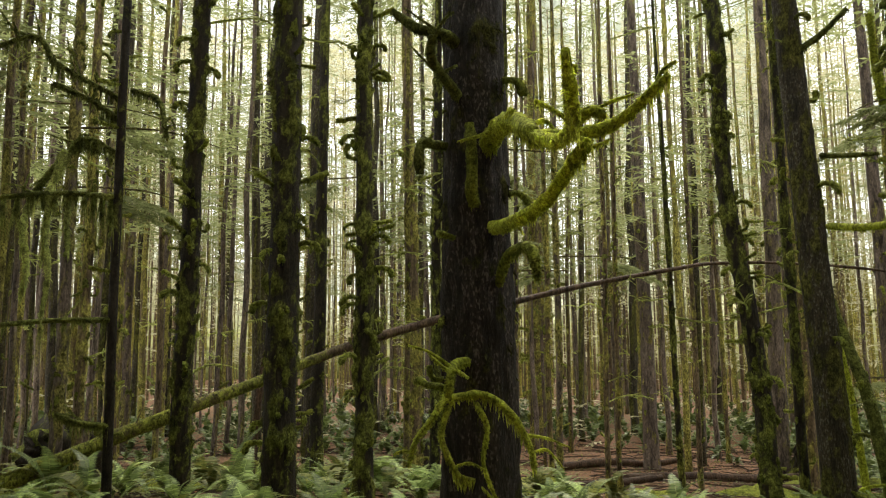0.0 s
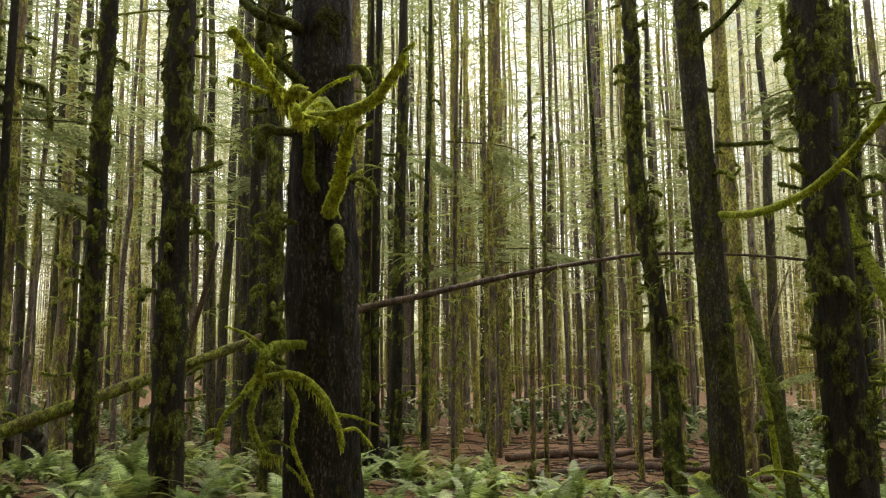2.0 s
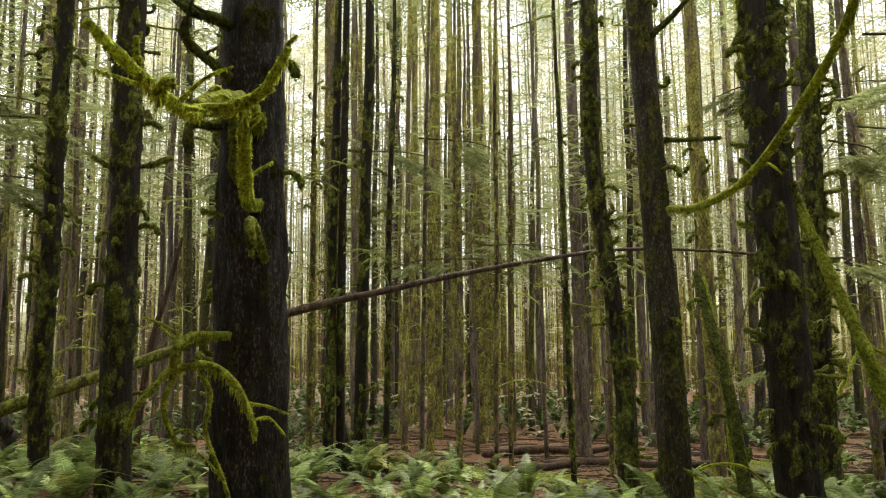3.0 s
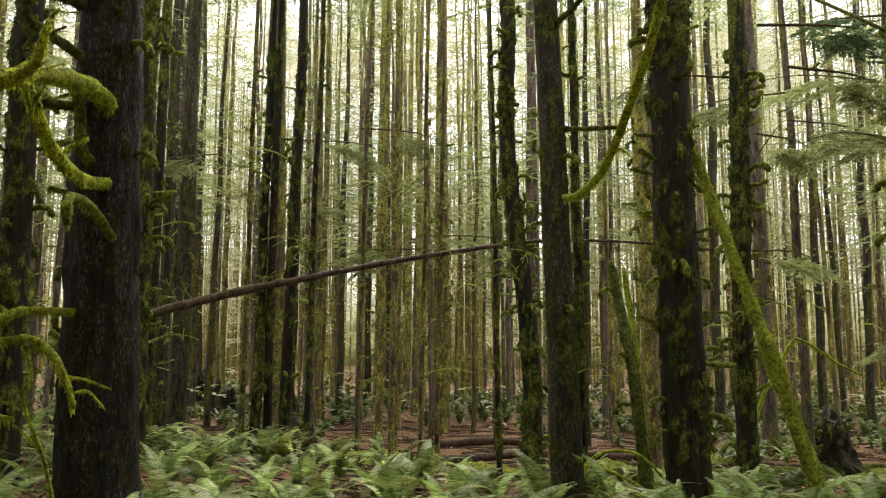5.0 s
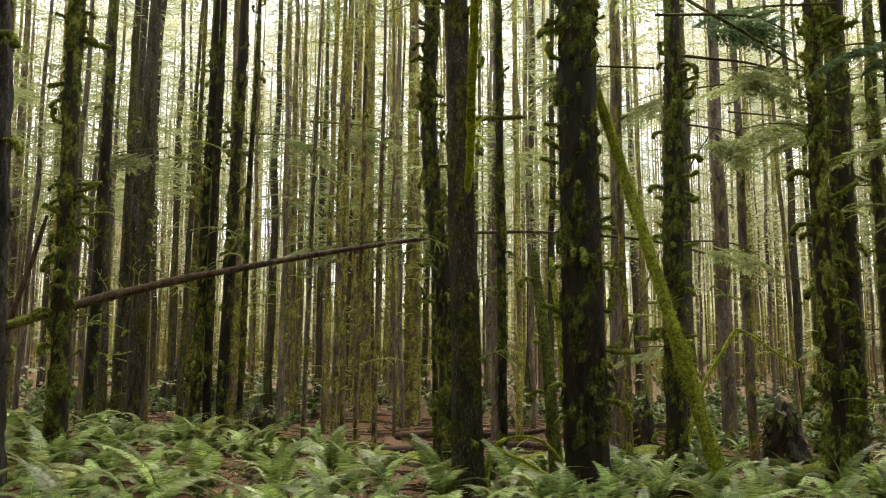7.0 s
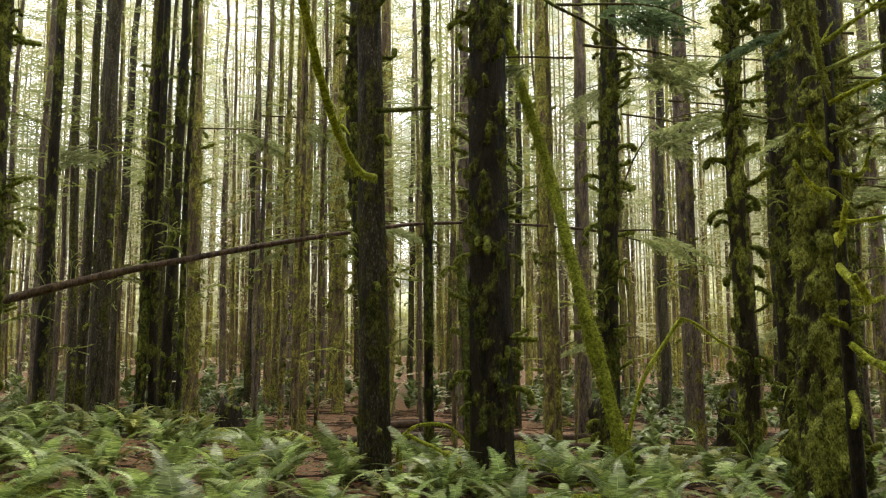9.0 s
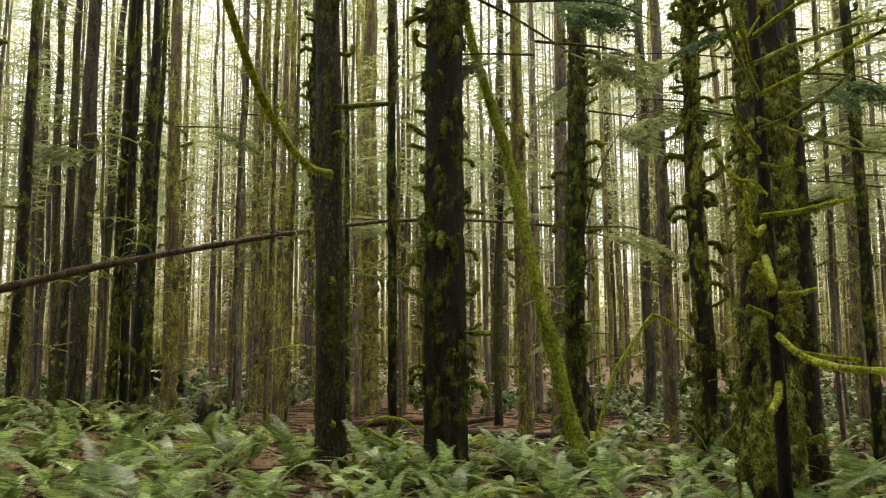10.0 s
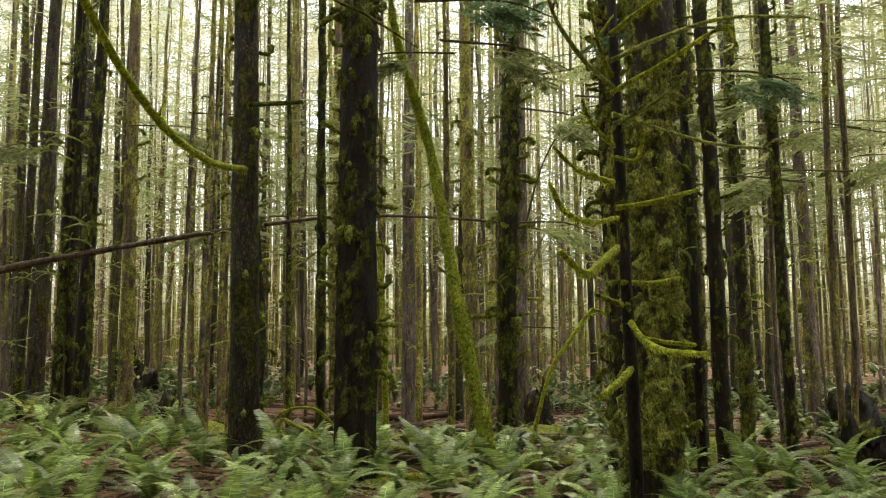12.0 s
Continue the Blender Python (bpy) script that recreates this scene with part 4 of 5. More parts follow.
def stump(x, y, r, h, seed, label):
    """A rotten stump: ragged broken rim, moss cap and roots running into the ground."""
    z = floor_z(x, y)
    thing = tagged(empty("stump", x, y, z), label, "stump")
    rng = random.Random(seed)
    path = np.array([(0, 0, h * (k / 11) - 0.15 * (k == 0)) for k in range(12)])
    radii = np.array([1.3, 1.2, 1.08, 1.0, 0.96, 0.95, 0.93, 0.9, 0.9, 0.86, 0.8, 0.62]) * r
    me = trunk_mesh("trunk", path, radii, 34, BARK, seed, -0.3, 0.42, 0.06, 500, 0.3)
    for v in me.vertices:
        if v.co.z > h * 0.62:
            v.co.z += 0.75 * h * noise.noise(Vector((v.co.x * 4, v.co.y * 4, seed))) * (v.co.z / h - 0.62) / 0.38
    place("trunk", me, thing)
    for k in range(6):
        a = k * 1.047 + rng.uniform(-0.3, 0.3)
        pts = []
        for q, lift in ((0.75, 0.32), (1.15, 0.16), (1.6, 0.05), (2.1, -0.06)):
            px, py = r * q * math.cos(a + 0.15 * q), r * q * math.sin(a + 0.15 * q)
            pts.append((px, py, floor_z(x + px, y + py) - z + lift * h))
        place("root", limb_mesh("root", pts, 0.2 * r, 0.06 * r, BARK, seed + k, 4, 8, 60, 0, 0.3, 0.5), thing)
    for k in range(9):
        a = k * 0.698 + rng.uniform(-0.25, 0.25)
        out, side = Vector((math.cos(a), math.sin(a), 0)), Vector((-math.sin(a), math.cos(a), 0))
        w, up, foot = r * rng.uniform(0.18, 0.34), h * rng.uniform(0.1, 0.42), out * r * 0.86 + Vector((0, 0, h * rng.uniform(0.3, 0.75)))
        tip = foot + Vector((0, 0, up)) - out * r * rng.uniform(0.0, 0.2) + side * w * rng.uniform(-0.6, 0.6)
        low = foot - Vector((0, 0, h * 0.25)) + out * r * 0.08
        sv = [low - side * w, low + side * w, foot + side * w * 0.8 + out * r * 0.14, foot - side * w * 0.8 + out * r * 0.1, foot + side * w * 0.7 - out * r * 0.12, foot - side * w * 0.7 - out * r * 0.12, tip, tip - side * w * 0.3 - Vector((0, 0, up * 0.3))]
        sf = [(0, 1, 2, 3), (3, 2, 6), (3, 6, 7), (2, 4, 6), (4, 5, 7, 6), (5, 3, 7), (0, 3, 5), (1, 4, 2), (0, 5, 4, 1)]
        place("splinter", mesh_of("splinter", sv, sf, RED_WOOD if k % 3 == 0 else BARK, [0.3] * 8, smooth=False), thing)
    v, f = tube(np.array([(0.02, 0, h * 0.86), (0.02, 0, h * 0.98), (0.03, 0, h + 0.03)]), np.array([0.8, 0.72, 0.3]) * r, 22, lambda p, a, s: 1 + 0.6 * noise.noise(p * (2.5 / r) + Vector((seed, 0, 0))))
    v = [q + Vector((0, 0, 0.3 * h * noise.noise(Vector((q.x * 4, q.y * 4, seed))))) for q in v]
    place("moss_cap", mesh_of("moss_cap", v, f, MOSS_DARK, [1.0] * len(v)), thing, label="ragged green moss cap")


stump(12.3, 18.6, 0.44, 1.22, 401, "dark upright rotten stump capped with moss")
stump(-6.7, 32.4, 0.6, 1.5, 402, "squat mossy old stump")
stump(-5.5, 31.8, 0.5, 1.0, 405, "dark upturned rootwad beside a mossy stump")
stump(14.0, 12.2, 0.4, 0.75, 408, "crumbling dark rootwad among fallen logs")
stump(9.7, 21.6, 0.36, 1.0, 403, "upright dark stump among ferns")
stump(-7.8, 16.5, 0.7, 1.2, 404, "large crumbling dark stump")
stump(17.4, 20.0, 0.5, 1.1, 407, "dark mossy stump beside fallen logs")
stump(-0.6, 21.8, 0.35, 0.7, 406, "low dark stump among ferns")

# ---- hemlock saplings and hanging boughs in the middle distance ----
def bough_thing(x, y, z, turn, length, seed, label, mat):
    rng = random.Random(seed)
    verts, faces = [], []
    for k in range(3):
        a = rng.uniform(-0.5, 0.5)
        bough(verts, faces, Vector((length * 0.12 * k, rng.uniform(-0.1, 0.1), 0.03 * k)), Vector((math.cos(a), math.sin(a), rng.uniform(-0.2, 0.1))), length * rng.uniform(0.55, 0.9), rng, 18, 12, 0.5)
    thing = tagged(empty("hemlock_bough", x, y, z, turn), label, "branch", "feathery boughs")
    place("stem", limb_mesh("stem", [(-0.5, 0, 0.1), (length * 0.5, 0, 0.12), (length, 0.05, -0.1)], 0.02, 0.008, TWIG, seed, 4, 6, 0, 0, 0.1, 0.5), thing)
    place("foliage", mesh_of("foliage", verts, faces, mat, smooth=False), thing)


for i, (x, y, z, turn, ln) in enumerate(((3.3, 19.0, 3.9, 10, 2.0), (2.4, 18.5, 3.5, 170, 1.8), (1.9, 17.0, 6.0, 20, 1.6), (9.6, 15.2, 6.2, 150, 1.8), (10.5, 15.0, 5.6, 20, 2.0), (11.6, 15.3, 6.6, 190, 2.2), (9.3, 13.9, 5.0, 30, 1.4), (9.0, 14.0, 2.9, 10, 1.3), (9.2, 16.5, 1.0, 190, 1.2), (11.2, 13.6, 4.9, 200, 1.8), (12.8, 12.0, 4.6, 170, 2.0), (13.2, 12.8, 3.4, 200, 1.8), (8.0, 9.4, 4.6, 20, 1.4), (14.5, 14.0, 3.8, 180, 2.2), (15.8, 16.0, 5.2, 200, 2.4), (-5.2, 11.5, 4.9, 10, 1.8), (-5.8, 12.4, 4.2, 20, 1.8), (-2.2, 17.0, 5.4, 160, 1.6), (0.4, 17.2, 5.8, 15, 1.8), (7.2, 11.3, 5.2, 180, 1.2), (13.8, 17.0, 1.4, 180, 1.6), (-6.5, 13.0, 5.8, 20, 2.0), (15.0, 17.0, 6.6, 190, 2.2), (16.5, 19.0, 7.4, 170, 2.4), (17.5, 18.0, 5.6, 200, 2.2), (18.5, 20.0, 6.4, 185, 2.4), (16.0, 21.0, 5.4, 20, 2.2), (19.5, 22.0, 8.2, 175, 2.6), (14.8, 19.5, 8.0, 10, 2.2), (17.0, 15.5, 4.4, 190, 2.0))):
    bough_thing(x, y, z, turn, ln, 700 + i, "feathery hemlock bough hanging from the canopy", NEEDLE)
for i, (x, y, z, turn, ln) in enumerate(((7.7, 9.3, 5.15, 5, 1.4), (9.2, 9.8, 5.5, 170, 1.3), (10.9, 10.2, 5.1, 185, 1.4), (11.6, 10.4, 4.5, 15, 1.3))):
    bough_thing(x, y, z, turn, ln, 760 + i, "hemlock bough on a thin twig, shade in its green", NEEDLE_DARK)


# ---- the forest behind ----
TAKEN = [(t.location.x, t.location.y) for t in scene.objects if t.name.split(".")[0] in ("tree", "stump")]


def forest_kind(seed, height, rb, rt, mossy, start, reach, boughs, mat, stubs, wide=1.5, leaflets=6):
    tree = tagged(empty("spruce", 0, 0, -50), "tall straight spruce with olive moss on its trunk", "tree", "spruces of the forest behind")
    path = trunk_line((0, 0), (random.Random(seed).uniform(-0.012, 0.012), random.Random(seed + 1).uniform(-0.012, 0.012)), height, 0.12, seed, 0.8)
    radii = np.array([max(0.03, (rb + (rt - rb) * min(h, 8) / 8) * (1 if h < 8 else 1 - 0.9 * (h - 8) / (height - 8))) for h in np.maximum(path[:, 2], 0)])
    place("trunk", trunk_mesh("trunk", path, radii, 10, mat, seed, mossy, 0.05, 0.03, 0, 0.35), tree)
    add_stubs(tree, path, radii, stubs, seed, STUBS_FAR, 1.0, 11.0, 1.2)
    if leaflets > 4:
        add_stubs(tree, path, radii, 1, seed + 9, SIDE_BRANCHES, 2.0, 12.0, 1.3)
    place("crown", crown_mesh("crown", height + 1.5, start, reach, boughs * 6 // 10, leaflets, NEEDLE, seed + 50, 1.9, wide), tree)
    return tree


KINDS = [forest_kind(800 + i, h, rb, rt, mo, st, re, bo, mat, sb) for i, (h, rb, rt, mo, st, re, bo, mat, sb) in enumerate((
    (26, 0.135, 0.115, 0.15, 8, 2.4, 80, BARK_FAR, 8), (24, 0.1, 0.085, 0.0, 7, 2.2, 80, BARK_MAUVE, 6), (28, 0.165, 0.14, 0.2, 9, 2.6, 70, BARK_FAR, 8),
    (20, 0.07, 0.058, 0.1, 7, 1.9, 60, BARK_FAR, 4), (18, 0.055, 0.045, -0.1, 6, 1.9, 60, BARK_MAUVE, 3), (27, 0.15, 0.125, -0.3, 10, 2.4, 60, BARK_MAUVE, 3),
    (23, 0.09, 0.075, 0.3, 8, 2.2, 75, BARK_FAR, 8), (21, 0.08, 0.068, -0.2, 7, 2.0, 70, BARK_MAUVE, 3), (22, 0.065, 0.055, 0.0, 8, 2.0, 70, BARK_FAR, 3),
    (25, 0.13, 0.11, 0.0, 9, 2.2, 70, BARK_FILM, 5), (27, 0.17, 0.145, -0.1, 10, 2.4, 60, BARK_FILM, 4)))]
# Added trees, never in view: low, broad-leaved crowns that block light from behind.
BLOCKER_KINDS = [forest_kind(830 + i, h, 0.2, 0.16, 0.1, 0.6, 4.4, 120, BARK_FAR, 4, 21.0, 4) for i, h in enumerate((26, 31))]


def free(x, y, gap):
    return all((x - a) ** 2 + (y - b) ** 2 > gap * gap for a, b in TAKEN)


def scatter(count, x0, x1, y0, y1, gap, rng, ok=lambda x, y: True):
    made = 0
    for _ in range(count * 30):
        if made >= count:
            break
        x, y = rng.uniform(x0, x1), rng.uniform(y0, y1)
        if ok(x, y) and free(x, y, gap):
            TAKEN.append((x, y))
            made += 1
            yield x, y


rng = random.Random(77)
SPOTS = list(scatter(150, -28, 38, 21, 46, 1.0, rng, lambda x, y: -3 - 0.62 * y < x < 12 + 0.66 * y))
THIN = list(scatter(20, -15, -5.6, 12.5, 17, 1.1, rng)) + list(scatter(20, 14.5, 24, 11, 17, 1.2, rng))
LEFT = list(scatter(34, -24, -3.5, 19, 36, 1.0, rng, lambda x, y: x < -1.5 - 0.12 * y))
# Out-of-view places behind the camera for the light-blocking trees.
BLOCKER_SPOTS = list(scatter(46, -24, 32, -16, -6.4, 2.0, rng))
for x, y in SPOTS:
    copy_thing(KINDS[rng.choice((1, 3, 4, 6, 7, 8, 9))] if y < 28 else rng.choice(KINDS), pose(x, y, floor_z(x, y), rng.uniform(-1.2, 1.2), rng.uniform(-1.2, 1.2), rng.uniform(0, 360)) @ Matrix.Scale(rng.uniform(0.85, 1.12), 4))
# Unseen canopy added above the walk to keep sky light off trunk fronts.
OVERHEAD_BLOCKER = forest_kind(840, 25, 0.2, 0.16, 0.1, 7, 4.4, 150, BARK_FAR, 4, 13.0, 4)
for i in range(11):
    x, y = -10.5 + 2.8 * i + rng.uniform(-0.5, 0.5), rng.uniform(-4.4, -3.0)
    copy_thing(OVERHEAD_BLOCKER, pose(x, y, floor_z(x, y), 0, 0, rng.uniform(0, 360)))
OVERHEAD_BLOCKER.matrix_basis = pose(-14, -3, floor_z(-14, -3))
# More unseen blockers, left and right of the view, to darken its sides.
BLOCKER_SPOTS += list(scatter(12, -18, -9.8, -3, 10, 2.0, rng)) + list(scatter(12, 18, 27, -3, 9, 2.0, rng))
for x, y in THIN + LEFT:
    copy_thing(KINDS[rng.choice((9, 10, 9, 7) if x < -1.5 - 0.12 * y and y > 17 else (3, 4, 7, 8))], pose(x, y, floor_z(x, y), rng.uniform(-1.2, 1.2), rng.uniform(-1.2, 1.2), rng.uniform(0, 360)))
for x, y in BLOCKER_SPOTS:
    copy_thing(rng.choice(BLOCKER_KINDS), pose(x, y, floor_z(x, y), 0, 0, rng.uniform(0, 360)))
for k, x in zip(BLOCKER_KINDS, (-16, 26)):
    k.matrix_basis = pose(x, -3, floor_z(x, -3))
for k in KINDS:
    x, y = rng.uniform(-10, 18), rng.uniform(34, 42)
    k.matrix_basis = pose(x, y, floor_z(x, y))


def far_woods():
    rng = random.Random(31)
    tv, tf, pv, lv, lf = [], [], [], [], []
    for x, y in scatter(860, -74, 84, 44, 104, 0.8, rng, lambda x, y: -6 - 0.66 * y < x < 14 + 0.7 * y):
        z, r, h = floor_z(x, y), rng.uniform(0.06, 0.15), rng.uniform(20, 30)
        k = len(tv)
        for s in (0, 0.3, 0.65, 1):
            for a in range(7):
                w = r * (1 - 0.75 * s)
                tv.append((x + w * math.cos(a * 0.8976) + 0.25 * s * math.sin(k), y + w * math.sin(a * 0.8976), z - 0.2 + h * s))
                pv.append(0.5 + 0.35 * math.sin(k * 1.3 + a))
        for i in range(3):
            tf += [(k + i * 7 + a, k + i * 7 + (a + 1) % 7, k + (i + 1) * 7 + (a + 1) % 7, k + (i + 1) * 7 + a) for a in range(7)]
        for _ in range(8):
            s = rng.random() ** 1.3
            a = rng.uniform(0, 6.28)
            out = Vector((math.cos(a), math.sin(a), rng.uniform(-0.2, 0.2)))
            spray(lv, lf, Vector((x, y, z + 3 + (h - 3) * s)), out, rng.uniform(1.6, 3.4) * (1.1 - 0.7 * s), rng, 7, 0.25, 1.3)
    for i in range(1500):
        y = 28 + 60 * rng.random() ** 1.3
        x = rng.uniform(-0.68 * y - 4, 14 + 0.7 * y)
        a = rng.uniform(0, 6.28)
        spray(lv, lf, Vector((x, y, floor_z(x, y) + 1.6 * rng.random() ** 2)), Vector((math.cos(a), math.sin(a), rng.uniform(-0.3, 0.3))), rng.uniform(0.5, 1.0), rng, 4, 0.5, 4.5)
    lv, lf = [tuple(p) for p in lv], list(lf)
    gen = np.random.default_rng(32)
    tufts = 0
    while tufts < 9300:
        y = rng.uniform(32, 112)
        x = rng.uniform(-0.68 * y - 4, 14 + 0.7 * y)
        z = 2 + (6 + 0.36 * y) * rng.random() ** 0.8
        # foliage gathers in drifts with open sky between them
        if noise.noise(Vector((x * 0.11, y * 0.04, z * 0.14))) + 0.6 * noise.noise(Vector((x * 0.35, y * 0.1, z * 0.4 + 9))) < rng.uniform(-0.15, 0.2) + (0.2 if z < 0.1 * y else 0.0):
            continue
        tufts += 1
        count, wide = 46, rng.uniform(0.7, 1.6)
        a = rng.uniform(0, 6.28)
        u = gen.uniform(-1, 1, (count, 1))
        p = np.array((x, y, z)) + u * wide * np.array((math.cos(a), math.sin(a), 0)) + gen.normal(0, 1, (count, 3)) * np.array((0.35, 0.35, 0.16)) * wide
        p[:, 2] -= 0.35 * wide * u[:, 0] ** 2
        d = gen.normal(0, 1, (count, 3)) * np.array((1, 1, 0.55))
        d /= np.linalg.norm(d, axis=1)[:, None]
        w = np.cross(d, gen.normal(0, 1, (count, 3)))
        w /= np.linalg.norm(w, axis=1)[:, None]
        size = y * gen.uniform(0.001, 0.0027, (count, 1))
        k = len(lv)
        corners = np.stack((p - d * size, p + w * size * 0.42, p + d * size, p - w * size * 0.42), axis=1).reshape(-1, 3)
        lv += [tuple(c) for c in corners.tolist()]
        lf += [(k + 4 * q, k + 4 * q + 1, k + 4 * q + 2, k + 4 * q + 3) for q in range(count)]
    woods = tagged(empty("far_woods", 0, 60, 0), "dense distant spruce trunks and foliage, haze in their colour", "forest", kind="stuff")
    woods.matrix_basis = Matrix.Identity(4)
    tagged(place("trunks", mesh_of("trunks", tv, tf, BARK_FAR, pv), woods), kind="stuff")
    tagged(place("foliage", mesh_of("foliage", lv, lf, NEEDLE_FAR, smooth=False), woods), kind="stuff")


far_woods()


def distance():
    """A glowing sheet a long way off, painted as bright sky and haze over dim woods, with an uneven top, standing round
    the far side.
    """
    m, n, l, b = material("glowing_painted_haze")
    # The sheet emits its own painted brightness; no light falls on it.
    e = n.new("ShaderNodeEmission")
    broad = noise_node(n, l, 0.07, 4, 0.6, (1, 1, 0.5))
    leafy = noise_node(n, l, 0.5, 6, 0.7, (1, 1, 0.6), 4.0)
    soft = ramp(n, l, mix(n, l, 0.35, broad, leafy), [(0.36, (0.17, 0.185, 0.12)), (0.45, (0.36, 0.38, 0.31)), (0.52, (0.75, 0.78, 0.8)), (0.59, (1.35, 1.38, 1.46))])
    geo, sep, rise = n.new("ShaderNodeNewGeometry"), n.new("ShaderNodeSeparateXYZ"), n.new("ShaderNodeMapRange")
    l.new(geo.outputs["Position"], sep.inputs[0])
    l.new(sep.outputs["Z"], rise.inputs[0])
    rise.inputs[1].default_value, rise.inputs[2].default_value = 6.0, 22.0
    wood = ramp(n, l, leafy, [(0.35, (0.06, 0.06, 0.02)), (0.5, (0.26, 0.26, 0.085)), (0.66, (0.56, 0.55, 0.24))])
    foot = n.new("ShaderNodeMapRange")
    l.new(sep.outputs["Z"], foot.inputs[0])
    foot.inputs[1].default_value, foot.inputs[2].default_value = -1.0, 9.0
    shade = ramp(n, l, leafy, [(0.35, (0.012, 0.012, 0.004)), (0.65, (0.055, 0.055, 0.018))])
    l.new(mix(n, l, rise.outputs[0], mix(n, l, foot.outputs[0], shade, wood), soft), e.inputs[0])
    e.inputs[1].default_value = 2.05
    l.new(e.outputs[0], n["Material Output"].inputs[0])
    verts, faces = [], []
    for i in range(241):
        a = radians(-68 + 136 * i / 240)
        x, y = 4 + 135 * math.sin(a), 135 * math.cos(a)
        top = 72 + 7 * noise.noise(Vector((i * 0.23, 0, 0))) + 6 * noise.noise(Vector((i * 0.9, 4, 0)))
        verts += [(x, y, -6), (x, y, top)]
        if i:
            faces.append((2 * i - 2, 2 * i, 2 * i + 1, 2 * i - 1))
    tagged(place("backdrop", mesh_of("backdrop", verts, faces, m)), "glowing far sheet painted as pale misty yellow-green woods", "backdrop", kind="structure")


distance()


# ---- ferns ----
def frond_geo(length, rng, pairs, arch):
    """An arching sword-fern frond: a stalk with rows of tapering leaflets."""
    verts, faces = [], []

    tip = rng.uniform(0.1, 0.6)

    def point(s):
        return Vector((length * (0.2 * s + 0.5 * s * s), 0, length * (arch * s - (arch - tip) * s ** 1.9)))
    bend = rng.uniform(-0.12, 0.12)
    rows = [point(i / 8) + Vector((0, bend * length * (i / 8) ** 2, 0)) for i in range(9)]
    for i in range(8):
        w = Vector((0, 0.005 * (1.2 - i / 8), 0))
        k = len(verts)
        verts += [rows[i] - w, rows[i] + w, rows[i + 1] + w, rows[i + 1] - w]
        faces.append((k, k + 1, k + 2, k + 3))
    for i in range(pairs):
        s = 0.16 + 0.83 * i / pairs
        j = min(7, int(s * 8))
        p = rows[j].lerp(rows[j + 1], s * 8 - j)
        d = (rows[j + 1] - rows[j]).normalized()
        reach = length * 0.125 * min(1.0, 0.55 + 2.2 * (s - 0.16)) * (1 - max(0, s - 0.5) * 1.75) + 0.01
        for sg in (-1, 1):
            side = Vector((0, sg, 0))
            out = (side + d * 0.22 + Vector((0, 0, rng.uniform(-0.16, -0.06)))).normalized()
            wide = d * (length * 0.42 / pairs)
            tip = p + out * reach * rng.uniform(0.88, 1.08)
            m = p + out * reach * 0.35
            k = len(verts)
            verts += [p - wide * 0.5, m - wide, tip, m + wide, p + wide * 0.5]
            faces.append((k, k + 1, k + 2, k + 3, k + 4))
    return verts, faces


FRONDS = []
for i in range(8):
    r = random.Random(60 + i)
    FRONDS.append(mesh_of("frond", *frond_geo(r.uniform(0.8, 1.15), r, 40, r.uniform(1.1, 1.8)), FERN if i % 4 else FERN_OLD, smooth=False))


def fern_clump(seed, fronds, pairs):
    rng = random.Random(seed)
    verts, faces = [], []
    for i in range(fronds):
        v, f = frond_geo(rng.uniform(0.6, 1.05), rng, pairs, rng.uniform(1.0, 1.9))
        m = pose(0, 0, 0, 0, 0, i * 360 / fronds + rng.uniform(-20, 20)) @ pose(0, 0, 0, 0, rng.uniform(-25, 12), 0)
        k = len(verts)
        verts += [m @ p for p in v]
        faces += [tuple(a + k for a in q) for q in f]
    return verts, faces


CLUMP_GEO = [fern_clump(500 + i, 12 + i % 4, 16) for i in range(6)]
FAR_GEO = [fern_clump(560 + i, 9 + i % 3, 13) for i in range(4)]
CLUMPS = [mesh_of("fern", v, f, FERN if i % 3 else FERN_OLD, smooth=False) for i, (v, f) in enumerate(CLUMP_GEO)]


def bare(x, y):
    """Open litter where few ferns grow."""
    d = noise.noise(Vector((x * 0.33, y * 0.25, 3.0)))
    patch = 0.9 * math.exp(-((x - 4.3) / 3.2) ** 2 - ((y - 20.5) / 5.5) ** 2) + 0.8 * math.exp(-((x - 8.5) / 1.2) ** 2 - ((y - 18) / 3) ** 2) + 0.8 * math.exp(-((x - 11.6) / 0.9) ** 2 - ((y - 17) / 1.6) ** 2) + 0.95 * math.exp(-((x - 14.6) / 2.8) ** 2 - ((y - 13.5) / 3.6) ** 2)
    return d * 0.5 + patch + 0.33 * ease(10.5, 14, y) - 0.12 * ease(22, 30, y)


rng = random.Random(12)
FERN_SPOTS = []
for _ in range(9000):
    if len(FERN_SPOTS) >= 1000:
        break
    y = 5.4 + 32 * rng.random() ** 1.3
    x = rng.uniform(-0.62 * y - 0.5, 8.4 + 0.62 * y)
    if bare(x, y) < 0.36 and all((x - a) ** 2 + (y - b) ** 2 > (0.54 if y < 9.5 and x > 0.4 else 0.68 if y < 14 else 0.6) ** 2 for a, b in FERN_SPOTS) and all((x - a) ** 2 + (y - b) ** 2 > 0.3 ** 2 for a, b in TAKEN):
        FERN_SPOTS.append((x, y))
FERN_SPOTS.sort(key=lambda p: p[1])
stuff_v, stuff_f = [], []
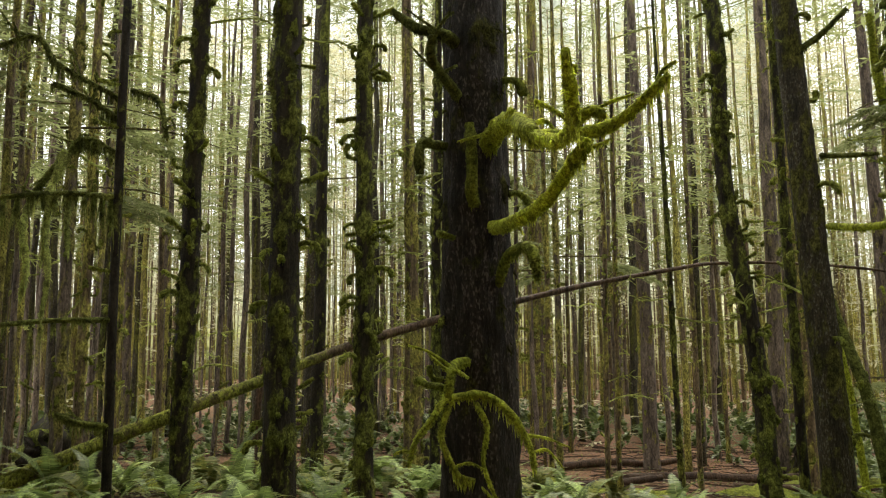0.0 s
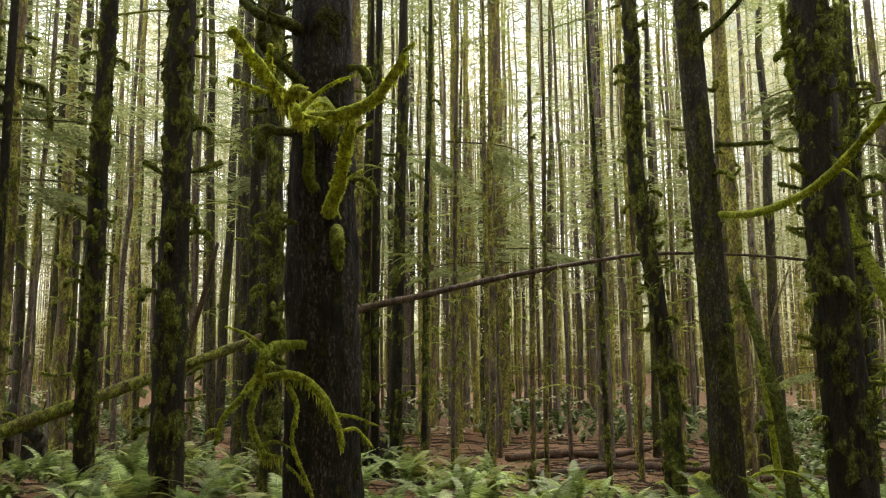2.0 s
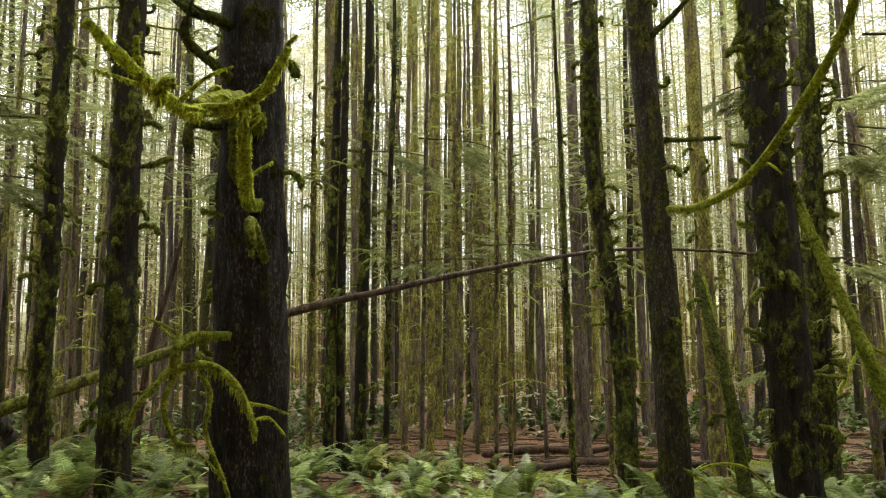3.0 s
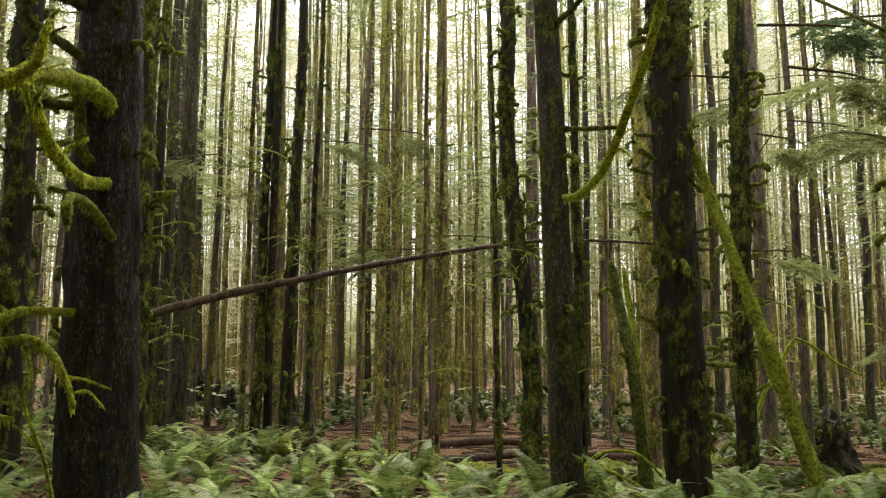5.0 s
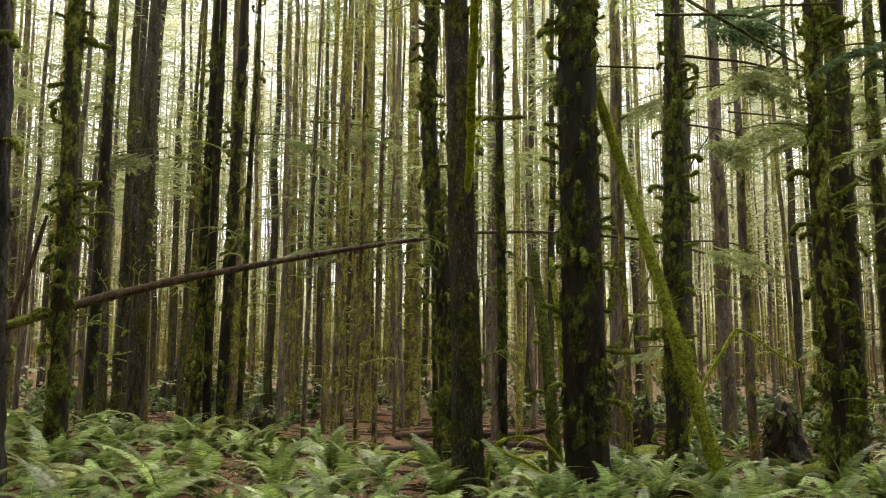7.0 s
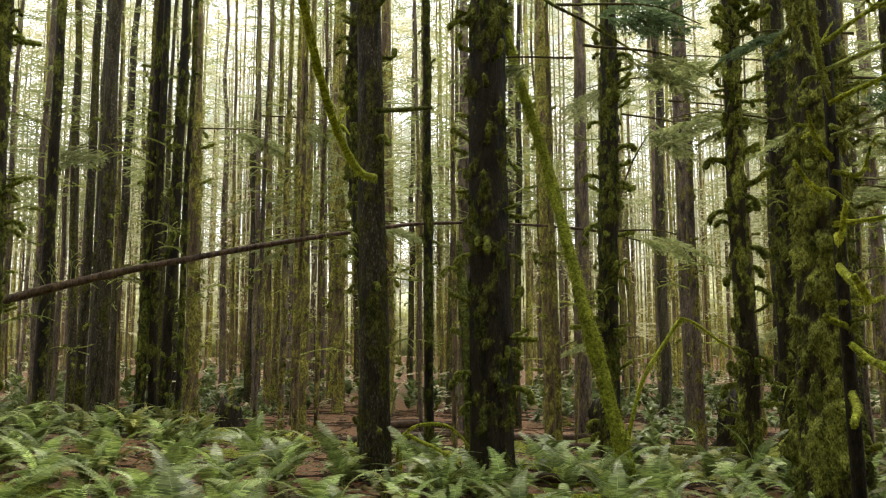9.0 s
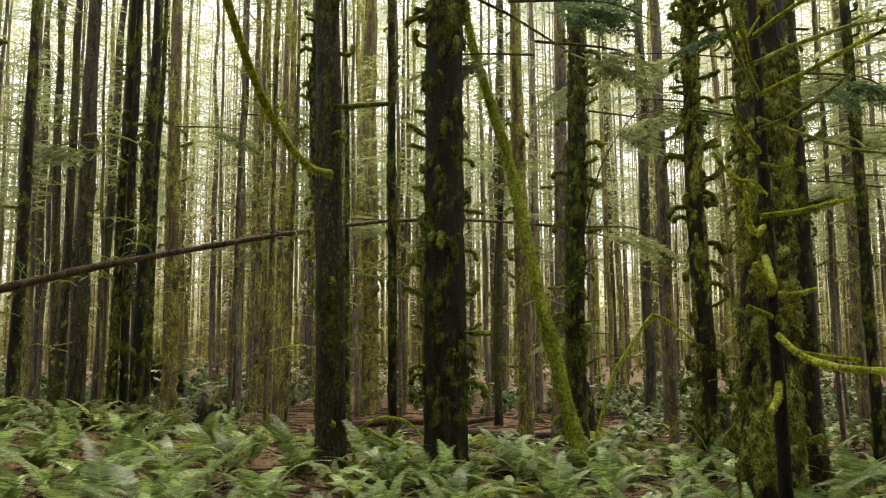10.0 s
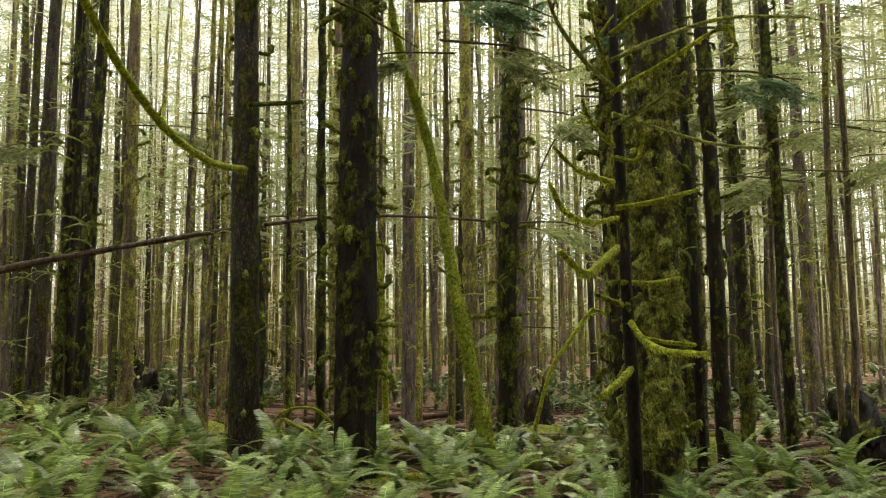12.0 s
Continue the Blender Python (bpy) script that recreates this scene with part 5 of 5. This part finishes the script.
for i, (x, y) in enumerate(FERN_SPOTS):
    z, s = floor_z(x, y) - 0.02, rng.uniform(0.68, 1.08)
    if i < 190:
        fern = tagged(empty("fern", x, y, z, rng.uniform(0, 360), s), "arching green sword fern on needle litter", "fern", "ferns along the walk")
        n = rng.randint(9, 13)
        for k in range(n):
            place("frond", rng.choice(FRONDS), fern, pose(0, 0, 0, 0, 0, k * 360 / n + rng.uniform(-18, 18)) @ pose(0, 0, 0, rng.uniform(-15, 15), rng.uniform(-22, 14), 0) @ Matrix.Scale(rng.uniform(0.6, 1.1), 4))
    elif i < 320:
        tagged(place("fern", rng.choice(CLUMPS), None, pose(x, y, z, rng.uniform(-8, 8), rng.uniform(-8, 8), rng.uniform(0, 360)) @ Matrix.Scale(s, 4)), "bushy green sword fern on the forest floor", "fern", "ferns farther in")
    else:
        v, f = FAR_GEO[rng.randrange(4)]
        m = pose(x, y, z, 0, 0, rng.uniform(0, 360)) @ Matrix.Scale(s * 0.95, 4)
        k = len(stuff_v)
        stuff_v += [m @ p for p in v]
        stuff_f += [tuple(a + k for a in q) for q in f]
FAR_SPRIGS = [fern_clump(590 + i, 7, 5) for i in range(4)]
for _ in range(850):
    y = 30 + 45 * rng.random() ** 1.2
    x = rng.uniform(-0.62 * y - 2, 10 + 0.64 * y)
    v, f = FAR_SPRIGS[rng.randrange(4)]
    m = pose(x, y, floor_z(x, y) - 0.02, 0, 0, rng.uniform(0, 360)) @ Matrix.Scale(rng.uniform(0.9, 1.5), 4)
    k = len(stuff_v)
    stuff_v += [m @ p for p in v]
    stuff_f += [tuple(a + k for a in q) for q in f]
tagged(place("fern_carpet", mesh_of("fern_carpet", stuff_v, stuff_f, FERN, smooth=False)), "carpet of green ferns deeper in the forest", "ferns", kind="stuff")


# ---- moss mounds ----
def mound(x, y, r, h, seed):
    verts, faces = [], []
    for i in range(8):
        for k in range(18):
            a = k / 18 * 2 * math.pi
            s = i / 7
            q = r * s * (1 + 0.3 * noise.noise(Vector((math.cos(a) * 1.4, math.sin(a) * 1.4, seed))))
            px, py = q * math.cos(a) * 1.5, q * math.sin(a)
            verts.append((px, py, floor_z(x + px, y + py) + h * (1 - s * s) * (1 + 0.5 * noise.noise(Vector((px * 5, py * 5, seed)))) - 0.03))
    for i in range(7):
        for k in range(18):
            faces.append((i * 18 + k, (i + 1) * 18 + k, (i + 1) * 18 + (k + 1) % 18, i * 18 + (k + 1) % 18))
    tagged(place("moss_mound", mesh_of("moss_mound", verts, faces, MOSS_MID), None, pose(x, y, 0)), "low olive-green moss mound on the litter", "moss", "moss mounds")


rng = random.Random(4)
for i, (x, y, r0, h) in enumerate(((1.6, 7.3, 0.55, 0.16), (-0.3, 8.3, 0.4, 0.14), (0.6, 15.8, 0.9, 0.3), (1.9, 16.6, 0.8, 0.28), (3.1, 17.3, 0.6, 0.2), (6.9, 9.3, 0.4, 0.14), (7.6, 13.3, 0.6, 0.2), (9.3, 12.6, 0.7, 0.22), (11.4, 13.2, 0.8, 0.22), (5.6, 12.7, 0.6, 0.2), (2.7, 11.4, 0.5, 0.15), (-2.2, 16.2, 0.8, 0.25), (-4.6, 13.4, 0.7, 0.25), (7.0, 17.6, 0.9, 0.3), (4.2, 16.4, 0.6, 0.2), (13.2, 17.6, 0.9, 0.3), (9.9, 20.4, 1.0, 0.3), (-1.4, 19.6, 0.9, 0.3), (14.6, 13.2, 0.7, 0.2), (-6.4, 11.7, 0.7, 0.25))):
    mound(x, y, r0, h, 20 + i * 3.3)


# ---- litter ----
def litter():
    rng = random.Random(88)
    v, f = [], []
    for _ in range(4200):
        y = 5.5 + 24 * rng.random() ** 1.2
        x = rng.uniform(-0.6 * y, 8.4 + 0.6 * y)
        a, ln, r = rng.uniform(0, 6.28), rng.uniform(0.12, 0.9 + 0.04 * y), rng.uniform(0.004, 0.01 + 0.0009 * y)
        p, d = Vector((x, y, floor_z(x, y) + r)), Vector((math.cos(a), math.sin(a), 0))
        q = p + d * ln
        q.z = floor_z(q.x, q.y) + r + rng.uniform(0, 0.08)
        s = Vector((-d.y, d.x, 0)) * r
        k = len(v)
        v += [p - s, p + s, p + Vector((0, 0, r * 1.6)), q - s * 0.6, q + s * 0.6, q + Vector((0, 0, r))]
        f += [(k, k + 1, k + 4, k + 3), (k + 1, k + 2, k + 5, k + 4), (k + 2, k, k + 3, k + 5), (k + 3, k + 4, k + 5)]
    tagged(place("fallen_twigs", mesh_of("fallen_twigs", v, f, RED_WOOD, [0.2] * len(v), smooth=False)), "scattered dead twigs on the forest floor", "twigs", kind="stuff")


litter()


def ground_cover(name, label, mat, count, seed, size, lift, where):
    """Needle scraps or small leaves lying and standing on the floor."""
    rng = random.Random(seed)
    v, f = [], []
    while count:
        y = 5.4 + 24 * rng.random() ** 1.3
        x = rng.uniform(-0.6 * y, 8.4 + 0.6 * y)
        if noise.noise(Vector((x * 0.8, y * 0.8, seed))) * 0.6 + rng.uniform(-0.2, 0.2) < where:
            count -= 1
            continue
        count -= 1
        p = Vector((x, y, floor_z(x, y) + lift * rng.random()))
        s = size * rng.uniform(0.5, 1.4)
        a = rng.uniform(0, 6.28)
        d = Vector((math.cos(a), math.sin(a), rng.uniform(-0.1, 0.7) * (1 if lift > 0.03 else 0.3))) * s
        w = Vector((-math.sin(a), math.cos(a), rng.uniform(-0.3, 0.3))) * s * 0.32
        k = len(v)
        v += [p - d * 0.5, p + w, p + d * 0.5, p - w]
        f.append((k, k + 1, k + 2, k + 3))
    tagged(place(name, mesh_of(name, v, f, mat, [0.1] * len(v), smooth=False)), label, "ground cover", kind="stuff")


ground_cover("needle_litter", "rust-brown needle and bark scraps on the floor", leaf_material("dry_litter", (0.06, 0.025, 0.01), (0.4, 0.2, 0.075), 0.1, 0.8), 38000, 91, 0.08, 0.03, -0.1)
ground_cover("small_plants", "low green seedlings and moss sprigs on the floor", FERN_OLD, 38000, 92, 0.07, 0.13, -0.05)
